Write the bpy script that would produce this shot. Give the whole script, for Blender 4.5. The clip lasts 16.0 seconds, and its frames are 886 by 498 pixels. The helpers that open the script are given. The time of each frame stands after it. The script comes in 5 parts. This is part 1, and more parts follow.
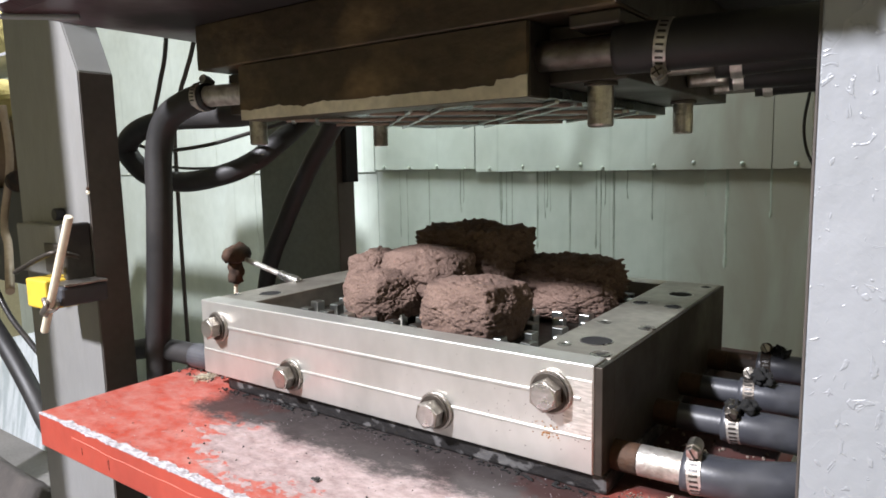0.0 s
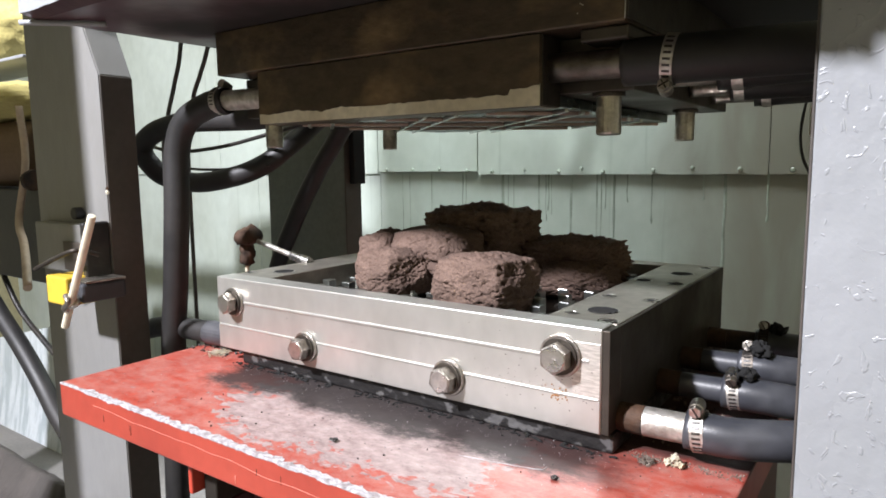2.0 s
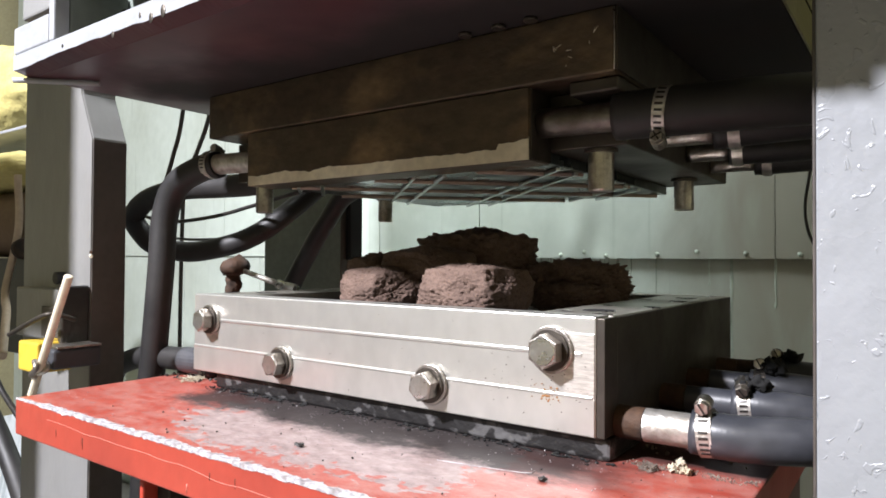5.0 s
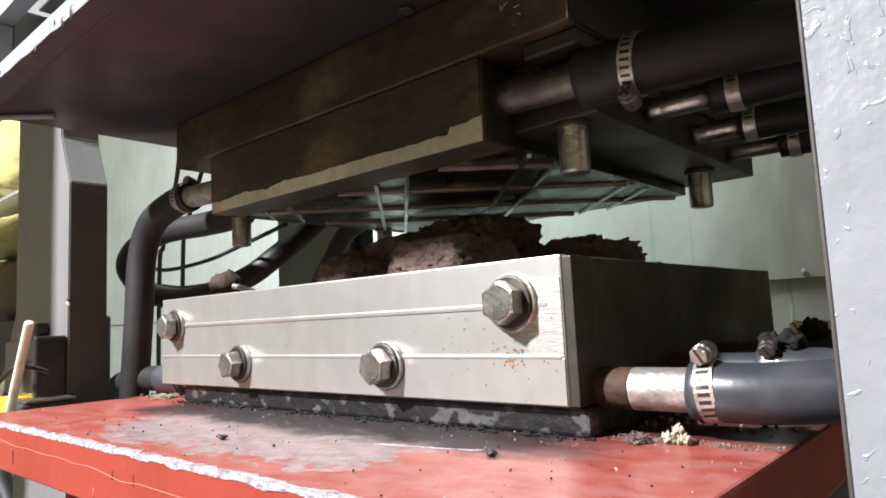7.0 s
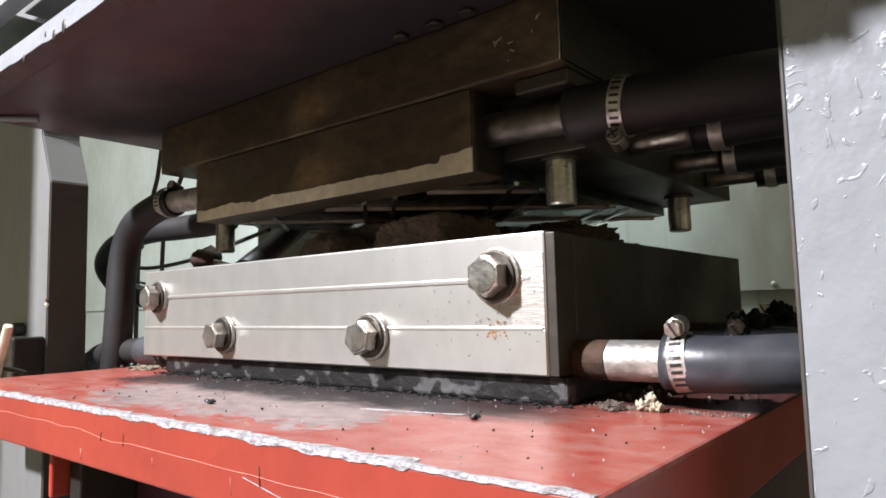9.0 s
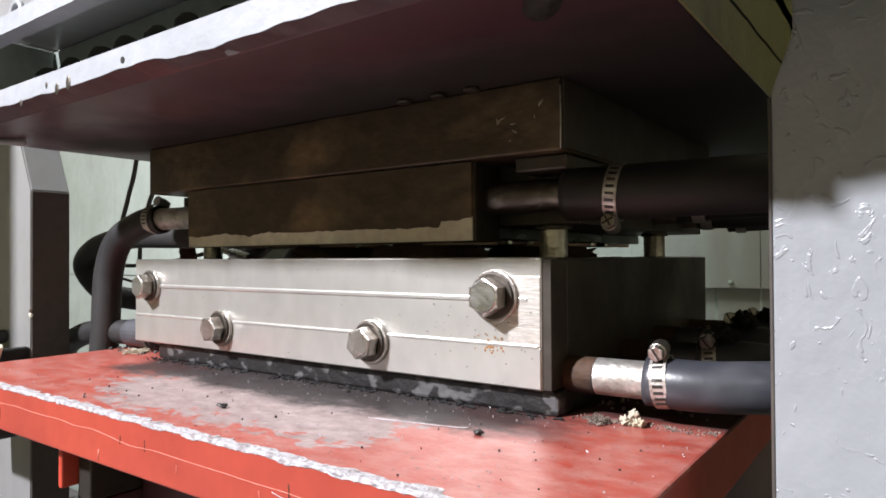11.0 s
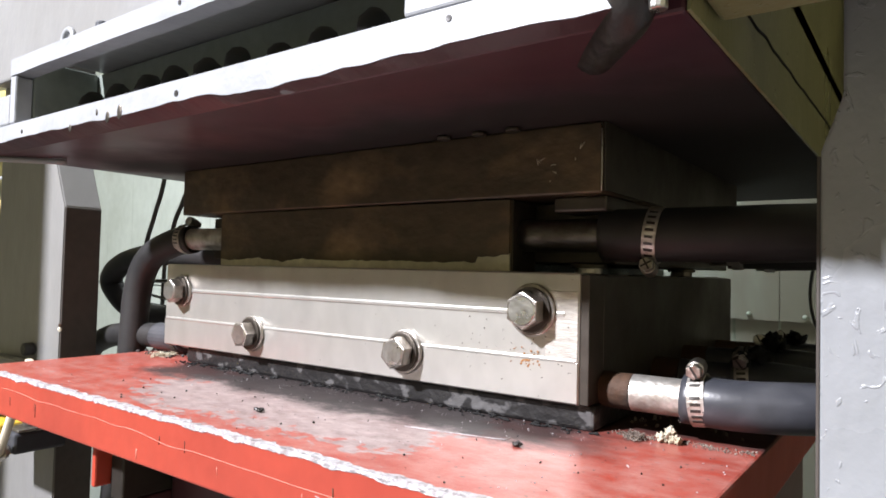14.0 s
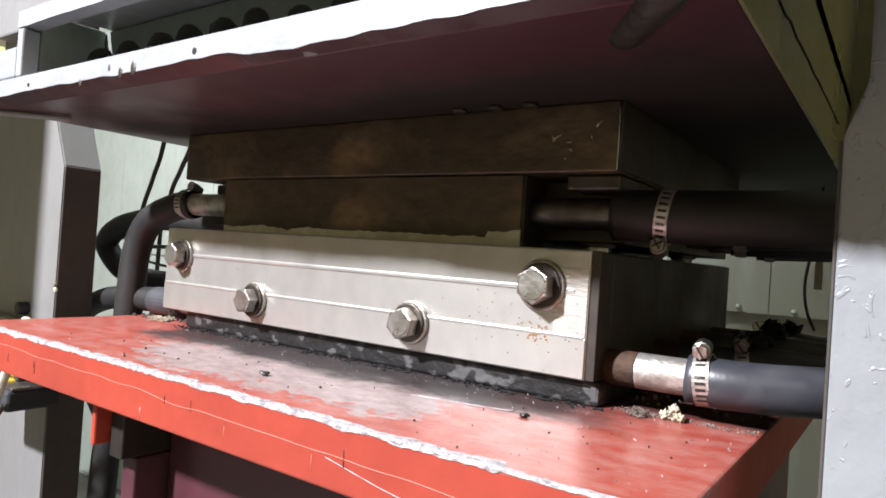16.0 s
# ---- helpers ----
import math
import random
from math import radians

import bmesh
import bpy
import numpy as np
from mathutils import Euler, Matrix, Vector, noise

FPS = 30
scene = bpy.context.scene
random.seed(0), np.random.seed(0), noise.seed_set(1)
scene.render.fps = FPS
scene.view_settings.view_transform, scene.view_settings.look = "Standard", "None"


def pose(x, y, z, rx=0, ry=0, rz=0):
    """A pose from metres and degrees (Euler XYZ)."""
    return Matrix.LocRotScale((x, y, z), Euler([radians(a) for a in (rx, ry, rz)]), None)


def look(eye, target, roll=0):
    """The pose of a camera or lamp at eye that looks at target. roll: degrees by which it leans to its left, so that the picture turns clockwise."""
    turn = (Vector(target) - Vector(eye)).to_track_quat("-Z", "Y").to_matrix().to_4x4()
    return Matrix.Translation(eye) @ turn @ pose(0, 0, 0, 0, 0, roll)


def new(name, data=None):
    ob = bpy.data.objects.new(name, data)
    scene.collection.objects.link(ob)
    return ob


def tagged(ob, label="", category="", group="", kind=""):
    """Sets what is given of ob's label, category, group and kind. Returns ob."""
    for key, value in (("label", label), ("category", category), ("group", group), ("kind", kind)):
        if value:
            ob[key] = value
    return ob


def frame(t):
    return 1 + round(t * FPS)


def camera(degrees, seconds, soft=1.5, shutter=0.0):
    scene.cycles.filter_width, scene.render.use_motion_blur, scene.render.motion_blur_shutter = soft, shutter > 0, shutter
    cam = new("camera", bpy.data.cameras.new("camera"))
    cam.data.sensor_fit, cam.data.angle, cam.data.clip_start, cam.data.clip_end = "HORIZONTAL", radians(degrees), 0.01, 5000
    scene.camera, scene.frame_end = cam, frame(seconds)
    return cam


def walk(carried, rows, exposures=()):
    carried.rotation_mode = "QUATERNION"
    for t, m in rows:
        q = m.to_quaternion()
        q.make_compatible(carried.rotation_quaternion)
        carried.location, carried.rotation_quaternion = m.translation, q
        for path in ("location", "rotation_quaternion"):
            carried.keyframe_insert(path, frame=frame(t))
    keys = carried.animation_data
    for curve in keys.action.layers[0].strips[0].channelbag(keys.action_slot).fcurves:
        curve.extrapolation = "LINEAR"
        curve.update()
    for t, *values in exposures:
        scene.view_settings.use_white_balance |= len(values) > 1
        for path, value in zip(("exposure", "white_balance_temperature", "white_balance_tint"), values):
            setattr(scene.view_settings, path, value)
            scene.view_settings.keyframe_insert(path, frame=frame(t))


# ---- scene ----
PATH = [
    (0.0, pose(0.2263, -0.5473, 0.0387, 82.574, 1.201, 35.382)),
    (0.5, pose(0.2329, -0.5570, 0.0343, 82.292, 1.821, 34.800)),
    (1.0, pose(0.2345, -0.5742, 0.0363, 82.054, 1.573, 35.047)),
    (1.5, pose(0.2314, -0.5834, 0.0422, 82.357, 1.252, 35.389)),
    (2.0, pose(0.2297, -0.5859, 0.0428, 82.685, 0.704, 35.100)),
    (2.5, pose(0.2263, -0.5886, 0.0454, 83.456, 0.064, 35.323)),
    (3.0, pose(0.2288, -0.5925, 0.0473, 84.168, -0.241, 35.191)),
    (3.5, pose(0.2264, -0.5957, 0.0517, 84.806, -0.738, 35.066)),
    (3.7, pose(0.2258, -0.5964, 0.0532, 84.985, -0.604, 35.074)),
    (5.8, pose(0.2343, -0.4460, -0.0370, 94.924, 1.708, 39.125)),
    (6.0, pose(0.2370, -0.4187, -0.0412, 95.379, 2.614, 40.471)),
    (6.5, pose(0.2399, -0.4014, -0.0408, 96.353, 2.919, 41.440)),
    (7.0, pose(0.2406, -0.3962, -0.0433, 96.074, 2.740, 41.573)),
    (7.5, pose(0.2404, -0.3967, -0.0393, 95.690, 2.118, 41.316)),
    (8.0, pose(0.2400, -0.3951, -0.0311, 95.129, 1.897, 40.956)),
    (8.5, pose(0.2421, -0.4001, -0.0193, 94.990, 1.227, 40.354)),
    (8.7, pose(0.2439, -0.4054, -0.0167, 95.165, 1.149, 39.889)),
    (10.8, pose(0.2347, -0.4634, 0.0696, 91.052, 1.265, 35.933)),
    (11.0, pose(0.2395, -0.4655, 0.0856, 90.681, 0.365, 35.677)),
    (11.5, pose(0.2371, -0.4695, 0.0995, 90.545, -0.559, 35.894)),
    (12.0, pose(0.2357, -0.4758, 0.0999, 90.877, -1.075, 36.314)),
    (12.5, pose(0.2340, -0.4803, 0.1024, 91.390, -1.308, 36.370)),
    (13.0, pose(0.2335, -0.4824, 0.1005, 91.763, -1.139, 36.368)),
    (13.5, pose(0.2301, -0.4837, 0.1032, 91.852, -1.296, 36.062)),
    (14.0, pose(0.2231, -0.4880, 0.1037, 91.930, -1.372, 36.311)),
    (14.5, pose(0.2194, -0.4912, 0.1018, 91.817, -1.430, 36.374)),
    (15.0, pose(0.2142, -0.4931, 0.1005, 91.682, -1.526, 36.572)),
    (15.5, pose(0.2113, -0.4927, 0.0897, 91.136, -2.233, 36.335)),
    (16.0, pose(0.2070, -0.5009, 0.0924, 90.595, -3.905, 35.129)),
]
cam = camera(67.64, 16.0, soft=1.7)
EXPOSURE = [(0.0, 0.57), (3.5, 0.55), (6.0, 0.64), (7.0, 0.62), (8.5, 0.47), (10.8, 0.43), (11.0, 0.44), (11.5, 0.50), (12.0, 0.58), (13.0, 0.60), (16.0, 0.61)]
walk(cam, PATH, EXPOSURE)

# ---- light ----
world = bpy.data.worlds.new("world")
scene.world = world
world.use_nodes = True
world.node_tree.nodes["Background"].inputs[0].default_value = (0.8, 0.9, 1.0, 1)
world.node_tree.nodes["Background"].inputs[1].default_value = 0.3


def area_lamp(name, eye, target, watts, sx, sy, colour, spread=180):
    data = bpy.data.lights.new(name, "AREA")
    data.energy, data.shape, data.size, data.size_y, data.color = watts, "RECTANGLE", sx, sy, colour
    data.spread = radians(spread)
    ob = new(name, data)
    ob.matrix_world = look(eye, target)
    return ob


area_lamp("ceiling_lamp", (-1.06, -2.30, 1.97), (-0.2, 0.0, 0.05), 242, 0.15, 0.17, (0.93, 0.925, 1.0))
# unseen fill lamp, added to brighten the back wall
area_lamp("wall_fill", (-1.10, 0.90, 1.35), (-0.98, 1.17, -0.45), 19.5, 1.2, 0.2, (0.92, 0.98, 1.0), 105)


# ---- materials ----
def material(name, base, rough=0.5, metal=0.0, second=None, scale=8.0, low=0.4, high=0.6, bump=0.0, bump_scale=60.0,
             stretch=(1, 1, 1), rough2=None, grain=0.12, grain_scale=90.0, coat=0.0, blister=0.0):
    """A surface of two tones at a broad scale, with fine grain and relief."""
    m = bpy.data.materials.new(name)
    m.use_nodes = True
    nt = m.node_tree
    n, l = nt.nodes, nt.links
    bsdf = n["Principled BSDF"]
    tc = n.new("ShaderNodeTexCoord")
    mp = n.new("ShaderNodeMapping")
    mp.inputs["Scale"].default_value = stretch
    l.new(tc.outputs["Object"], mp.inputs[0])
    broad = n.new("ShaderNodeTexNoise")
    broad.inputs["Scale"].default_value, broad.inputs["Detail"].default_value = scale, 6
    l.new(mp.outputs[0], broad.inputs["Vector"])
    ramp = n.new("ShaderNodeMapRange")
    ramp.inputs[1].default_value, ramp.inputs[2].default_value = low, high
    l.new(broad.outputs[0], ramp.inputs[0])
    mix = n.new("ShaderNodeMix")
    mix.data_type = "RGBA"
    mix.inputs[6].default_value = (*base, 1)
    mix.inputs[7].default_value = (*(second or base), 1)
    l.new(ramp.outputs[0], mix.inputs[0])
    fine = n.new("ShaderNodeTexNoise")
    fine.inputs["Scale"].default_value, fine.inputs["Detail"].default_value = grain_scale, 8
    l.new(mp.outputs[0], fine.inputs["Vector"])
    tone = n.new("ShaderNodeMapRange")
    tone.inputs[3].default_value, tone.inputs[4].default_value = 1 - grain * 2, 1 + grain * 2
    l.new(fine.outputs[0], tone.inputs[0])
    mul = n.new("ShaderNodeMix")
    mul.data_type, mul.blend_type = "RGBA", "MULTIPLY"
    mul.inputs[0].default_value = 1
    l.new(mix.outputs[2], mul.inputs[6])
    l.new(tone.outputs[0], mul.inputs[7])
    l.new(mul.outputs[2], bsdf.inputs["Base Color"])
    rr = n.new("ShaderNodeMapRange")
    rr.inputs[3].default_value, rr.inputs[4].default_value = rough, rough if rough2 is None else rough2
    l.new(ramp.outputs[0], rr.inputs[0])
    l.new(rr.outputs[0], bsdf.inputs["Roughness"])
    bsdf.inputs["Metallic"].default_value = metal
    bsdf.inputs["Coat Weight"].default_value = coat
    if bump:
        bn = n.new("ShaderNodeTexNoise")
        bn.inputs["Scale"].default_value, bn.inputs["Detail"].default_value = bump_scale, 5
        l.new(mp.outputs[0], bn.inputs["Vector"])
        b = n.new("ShaderNodeBump")
        b.inputs["Strength"].default_value, b.inputs["Distance"].default_value = bump, 0.004
        l.new(bn.outputs[0], b.inputs["Height"])
        if blister:
            run = n.new("ShaderNodeTexNoise")
            run.inputs["Scale"].default_value, run.inputs["Detail"].default_value, run.inputs["Distortion"].default_value = 62, 3, 1.6
            l.new(mp.outputs[0], run.inputs["Vector"])
            cut = n.new("ShaderNodeMapRange")
            cut.interpolation_type = "SMOOTHSTEP"
            cut.inputs[1].default_value, cut.inputs[2].default_value, cut.inputs[4].default_value = 0.60, 0.66, blister
            l.new(run.outputs[0], cut.inputs[0])
            both = n.new("ShaderNodeMath")
            l.new(bn.outputs[0], both.inputs[0]), l.new(cut.outputs[0], both.inputs[1])
            l.new(both.outputs[0], b.inputs["Height"])
        l.new(b.outputs[0], bsdf.inputs["Normal"])
    return m


steel = material("machined steel", (0.665, 0.655, 0.62), 0.33, 0.78, (0.45, 0.44, 0.405), 7, 0.36, 0.70, 0.02, 50, (1.2, 1, 0.8), 0.46, 0.08, 30)
steel_top = material("worn steel", (0.44, 0.41, 0.36), 0.34, 0.8, (0.27, 0.245, 0.21), 9, 0.4, 0.65, 0.12, 50, (1, 1, 1), 0.5, 0.15, 80)
# much darker than the front steel; side and end faces, cavity floor, small parts
side_steel = material("dark brown steel", (0.10, 0.088, 0.075), 0.42, 0.85, (0.055, 0.047, 0.04), 7, 0.4, 0.65, 0.15, 60, (1, 1, 1), 0.6, 0.15, 70)
bright = material("bright steel", (0.72, 0.71, 0.68), 0.25, 1.0, (0.5, 0.49, 0.46), 30, 0.4, 0.6, 0.2, 120, (1, 1, 1), 0.42, 0.1, 200)
bolt_steel = material("zinc bolt steel", (0.50, 0.47, 0.43), 0.3, 1.0, (0.27, 0.24, 0.21), 40, 0.42, 0.62, 0.3, 200, (1, 1, 1), 0.5, 0.15, 250)
pipe_steel = material("worn pipe steel", (0.62, 0.60, 0.56), 0.42, 0.85, (0.36, 0.33, 0.29), 45, 0.42, 0.62, 0.3, 160, (1, 1, 1), 0.55, 0.15, 150)
rust = material("rusty pipe", (0.055, 0.026, 0.012), 0.75, 0.1, (0.016, 0.011, 0.008), 30, 0.4, 0.6, 0.4, 150, (1, 1, 1), 0.8, 0.2, 200)
scale_steel = material("heat browned steel", (0.075, 0.056, 0.038), 0.42, 0.45, (0.21, 0.145, 0.078), 15, 0.52, 0.76, 0.25, 70, (0.8, 1, 1.3), 0.55, 0.26, 75)
clean_strip = material("wiped steel", (0.74, 0.70, 0.56), 0.55, 0.3, (0.55, 0.51, 0.39), 12, 0.4, 0.6, 0.2, 90, (1, 1, 1), 0.5, 0.15, 90)
core_steel = material("mould core steel", (0.16, 0.19, 0.19), 0.22, 1.0, (0.09, 0.10, 0.10), 10, 0.4, 0.65, 0.1, 80, (1, 1, 1), 0.4, 0.12, 90)
rib_steel = material("polished rib", (0.62, 0.66, 0.64), 0.28, 1.0, (0.45, 0.47, 0.45), 20, 0.4, 0.6, 0.1, 90)
copper_rib = material("pinkish rib", (0.45, 0.33, 0.29), 0.4, 0.7, (0.34, 0.25, 0.22), 20, 0.4, 0.6, 0.1, 90)
maroon = material("maroon gloss paint", (0.085, 0.024, 0.031), 0.34, 0.0, (0.05, 0.022, 0.030), 4, 0.35, 0.65, 0.06, 30, (1, 1, 1), 0.38, 0.12, 50)
grey_paint = material("grey gloss paint", (0.215, 0.215, 0.215), 0.30, 0.0, (0.175, 0.172, 0.165), 4, 0.35, 0.65, 0.35, 28, (1, 1, 0.6), 0.36, 0.05, 40)
light_paint = material("light grey chipped paint", (0.305, 0.315, 0.335), 0.40, 0.0, (0.25, 0.26, 0.275), 11, 0.35, 0.65, 0.4, 45, (1, 1, 1), 0.45, 0.06, 60)
drip_paint = material("runny grey paint", (0.265, 0.275, 0.29), 0.22, 0.0, (0.24, 0.25, 0.262), 5, 0.35, 0.65, 0.5, 38, (1, 1, 0.8), 0.3, 0.04, 40, blister=0.22)
olive_paint = material("runny olive paint", (0.27, 0.26, 0.13), 0.25, 0.0, (0.19, 0.18, 0.09), 5, 0.35, 0.65, 0.6, 30, (1, 1, 0.5), 0.35, 0.1, 40, blister=0.3)
rubber = material("black hose rubber", (0.014, 0.0135, 0.014), 0.50, 0.0, (0.024, 0.022, 0.021), 9, 0.4, 0.7, 0.1, 90, (1, 1, 1), 0.6, 0.2, 60)
lower_rubber = material("dusty hose rubber", (0.032, 0.034, 0.041), 0.32, 0.0, (0.065, 0.066, 0.072), 10, 0.45, 0.7, 0.1, 90, (1, 1, 1), 0.5, 0.2, 60)
black = material("greasy black", (0.014, 0.013, 0.013), 0.5, 0.0, (0.03, 0.026, 0.022), 20, 0.4, 0.6, 0.4, 80, (1, 1, 1), 0.35, 0.2, 90)
compound = material("raw rubber compound", (0.145, 0.092, 0.070), 0.8, 0.0, (0.085, 0.053, 0.041), 16, 0.4, 0.65, 0.8, 260, (1, 1, 1), 0.9, 0.3, 420)
yellow = material("yellow paint", (0.56, 0.38, 0.04), 0.45, 0.0, (0.42, 0.28, 0.04), 18, 0.5, 0.7, 0.1, 90)
cream = material("cream plastic", (0.66, 0.60, 0.47), 0.5, 0.0, (0.5, 0.44, 0.33), 30, 0.5, 0.7, 0.1, 90)
oil_plate = material("oil soaked steel", (0.014, 0.013, 0.013), 0.42, 0.0, (0.085, 0.082, 0.082), 48, 0.54, 0.59, 0.6, 70, (1, 1, 1.3), 0.4, 0.2, 90)
bare = material("scraped bare metal", (0.46, 0.45, 0.47), 0.5, 0.1, (0.30, 0.27, 0.275), 110, 0.45, 0.62, 0.8, 260, (1, 1, 1), 0.6, 0.15, 300)
fluff = material("dirty cotton", (0.50, 0.46, 0.36), 0.95, 0.0, (0.4, 0.34, 0.24), 120, 0.4, 0.6, 0.8, 300)
concrete = material("stained concrete", (0.22, 0.21, 0.20), 0.85, 0.0, (0.12, 0.115, 0.11), 2, 0.4, 0.65, 0.4, 40)
# for unseen walls and ceiling; olive so that their bounce warms the shade
plaster = material("olive bounce wall", (0.385, 0.355, 0.215), 0.8, 0.0, (0.31, 0.285, 0.17), 1.5, 0.4, 0.65, 0.2, 20)
cloth_yellow = material("yellow sacking", (0.47, 0.41, 0.16), 0.85, 0.0, (0.38, 0.33, 0.12), 6, 0.4, 0.65, 0.5, 120)
navy = material("dark machine paint", (0.03, 0.034, 0.045), 0.5, 0.0, (0.05, 0.05, 0.055), 4, 0.4, 0.6, 0.1, 40)
brown_box = material("brown cardboard", (0.20, 0.13, 0.08), 0.85, 0.0, (0.13, 0.085, 0.05), 5, 0.4, 0.6, 0.3, 60)
woven = material("grey woven sack", (0.070, 0.061, 0.056), 0.9, 0.0, (0.045, 0.040, 0.037), 8, 0.4, 0.6, 0.9, 60, (1, 1, 0.2))
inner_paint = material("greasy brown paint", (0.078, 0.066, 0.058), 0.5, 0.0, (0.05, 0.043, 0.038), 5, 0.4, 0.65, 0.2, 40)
back_paint = material("dark green grey paint", (0.17, 0.195, 0.175), 0.45, 0.0, (0.13, 0.15, 0.135), 4, 0.4, 0.65, 0.2, 40)
milled = material("milled steel end", (0.72, 0.69, 0.64), 0.38, 0.72, (0.52, 0.495, 0.45), 70, 0.4, 0.6, 0.12, 120, (1, 1, 6), 0.45, 0.1, 90)
dull_steel = material("dull dark pipe steel", (0.24, 0.22, 0.20), 0.38, 1.0, (0.12, 0.105, 0.09), 26, 0.42, 0.62, 0.3, 150, (1, 1, 1), 0.55, 0.15, 200)
run_paint = material("dried green paint run", (0.24, 0.28, 0.235), 0.4, 0.0, (0.36, 0.41, 0.355), 14, 0.4, 0.6, 0.1, 60)
scratch_red = material("scratched red paint", (0.62, 0.24, 0.19), 0.55)
brown_grit = material("brown grit", (0.10, 0.075, 0.06), 0.9, 0.0, (0.22, 0.18, 0.15), 90, 0.4, 0.6)
pale_plastic = material("pale plastic film", (0.72, 0.78, 0.82), 0.3, 0.0, (0.5, 0.57, 0.6), 9, 0.45, 0.6, 0.3, 14, (3, 1, 0.6))
orange_rust = material("orange rust", (0.26, 0.12, 0.035), 0.8)
soot = material("soot black", (0.006, 0.006, 0.006), 0.95)
grey_cable = material("grey cable sheath", (0.10, 0.092, 0.083), 0.45)
beige_wire = material("beige cable", (0.42, 0.33, 0.25), 0.55)


def red_paint():
    """Red paint rubbed to grey oily steel in a broad streak along the mould."""
    m = material("worn red paint", (0.335, 0.052, 0.033), 0.32, 0.0, (0.285, 0.044, 0.029), 6, 0.4, 0.65, 0.15, 40, (1, 1, 1), 0.4, 0.08, 60)
    nt = m.node_tree
    n, l = nt.nodes, nt.links
    bsdf = n["Principled BSDF"]
    old = bsdf.inputs["Base Color"].links[0].from_socket
    tc = n.new("ShaderNodeTexCoord")
    geo = n.new("ShaderNodeSeparateXYZ")
    l.new(tc.outputs["Object"], geo.inputs[0])

    def band(src, a, b, c, d):
        up, down = n.new("ShaderNodeMapRange"), n.new("ShaderNodeMapRange")
        for node, p, q in ((up, a, b), (down, d, c)):
            node.interpolation_type = "SMOOTHSTEP"
            node.inputs[1].default_value, node.inputs[2].default_value = p, q
            l.new(src, node.inputs[0])
        mu = n.new("ShaderNodeMath")
        mu.operation = "MULTIPLY"
        l.new(up.outputs[0], mu.inputs[0]), l.new(down.outputs[0], mu.inputs[1])
        return mu.outputs[0]

    def math_node(op, a, b):
        q = n.new("ShaderNodeMath")
        q.operation = op
        for i, v in ((0, a), (1, b)):
            if isinstance(v, (int, float)):
                q.inputs[i].default_value = v
            else:
                l.new(v, q.inputs[i])
        return q.outputs[0]

    along = band(geo.outputs[0], -0.26, -0.06, 0.17, 0.26)
    across = band(geo.outputs[1], -0.40, -0.26, 0.1, 0.3)
    topside = band(geo.outputs[2], -0.0035, -0.0015, 0.1, 0.2)
    n1 = n.new("ShaderNodeTexNoise")
    n1.inputs["Scale"].default_value, n1.inputs["Detail"].default_value, n1.inputs["Roughness"].default_value = 11, 14, 0.76
    st = n.new("ShaderNodeMapping")
    st.inputs["Scale"].default_value = (1.0, 1.6, 1)
    l.new(tc.outputs["Object"], st.inputs[0])
    l.new(st.outputs[0], n1.inputs["Vector"])
    mask = math_node("MULTIPLY", math_node("MULTIPLY", along, across), topside)
    chips = n.new("ShaderNodeTexNoise")
    chips.inputs["Scale"].default_value, chips.inputs["Detail"].default_value, chips.inputs["Distortion"].default_value = 55, 6, 0.5
    l.new(st.outputs[0], chips.inputs["Vector"])
    mask = math_node("ADD", math_node("MULTIPLY", mask, 0.80), math_node("MULTIPLY", math_node("SUBTRACT", n1.outputs[0], 0.5), 1.7))
    mask = math_node("ADD", mask, math_node("MULTIPLY", math_node("SUBTRACT", chips.outputs[0], 0.5), 1.1))
    sharp = n.new("ShaderNodeMapRange")
    sharp.inputs[1].default_value, sharp.inputs[2].default_value = 0.34, 0.42
    l.new(mask, sharp.inputs[0])
    wear = math_node("MULTIPLY", sharp.outputs[0], topside)
    tone = n.new("ShaderNodeTexNoise")
    tone.inputs["Scale"].default_value, tone.inputs["Detail"].default_value = 48, 14
    tone.inputs["Roughness"].default_value = 0.72
    l.new(st.outputs[0], tone.inputs["Vector"])
    grey = n.new("ShaderNodeMix")
    grey.data_type = "RGBA"
    grey.inputs[6].default_value, grey.inputs[7].default_value = (0.11, 0.10, 0.098, 1), (0.41, 0.36, 0.352, 1)
    ext = n.new("ShaderNodeMapRange")
    ext.inputs[1].default_value, ext.inputs[2].default_value = 0.30, 0.68
    l.new(tone.outputs[0], ext.inputs[0])
    l.new(ext.outputs[0], grey.inputs[0])
    mix = n.new("ShaderNodeMix")
    mix.data_type = "RGBA"
    l.new(math_node("MULTIPLY", wear, 0.82), mix.inputs[0])
    dust = n.new("ShaderNodeMapRange")
    dust.inputs[1].default_value, dust.inputs[2].default_value, dust.inputs[4].default_value = 0.42, 0.70, 0.75
    fleck = n.new("ShaderNodeTexNoise")
    fleck.inputs["Scale"].default_value, fleck.inputs["Detail"].default_value, fleck.inputs["Roughness"].default_value = 30, 14, 0.8
    l.new(st.outputs[0], fleck.inputs["Vector"])
    l.new(fleck.outputs[0], dust.inputs[0])
    dusty = n.new("ShaderNodeMix")
    dusty.data_type = "RGBA"
    l.new(math_node("MULTIPLY", dust.outputs[0], topside), dusty.inputs[0])
    l.new(old, dusty.inputs[6])
    dusty.inputs[7].default_value = (0.40, 0.23, 0.20, 1)
    l.new(dusty.outputs[2], mix.inputs[6])
    l.new(grey.outputs[2], mix.inputs[7])
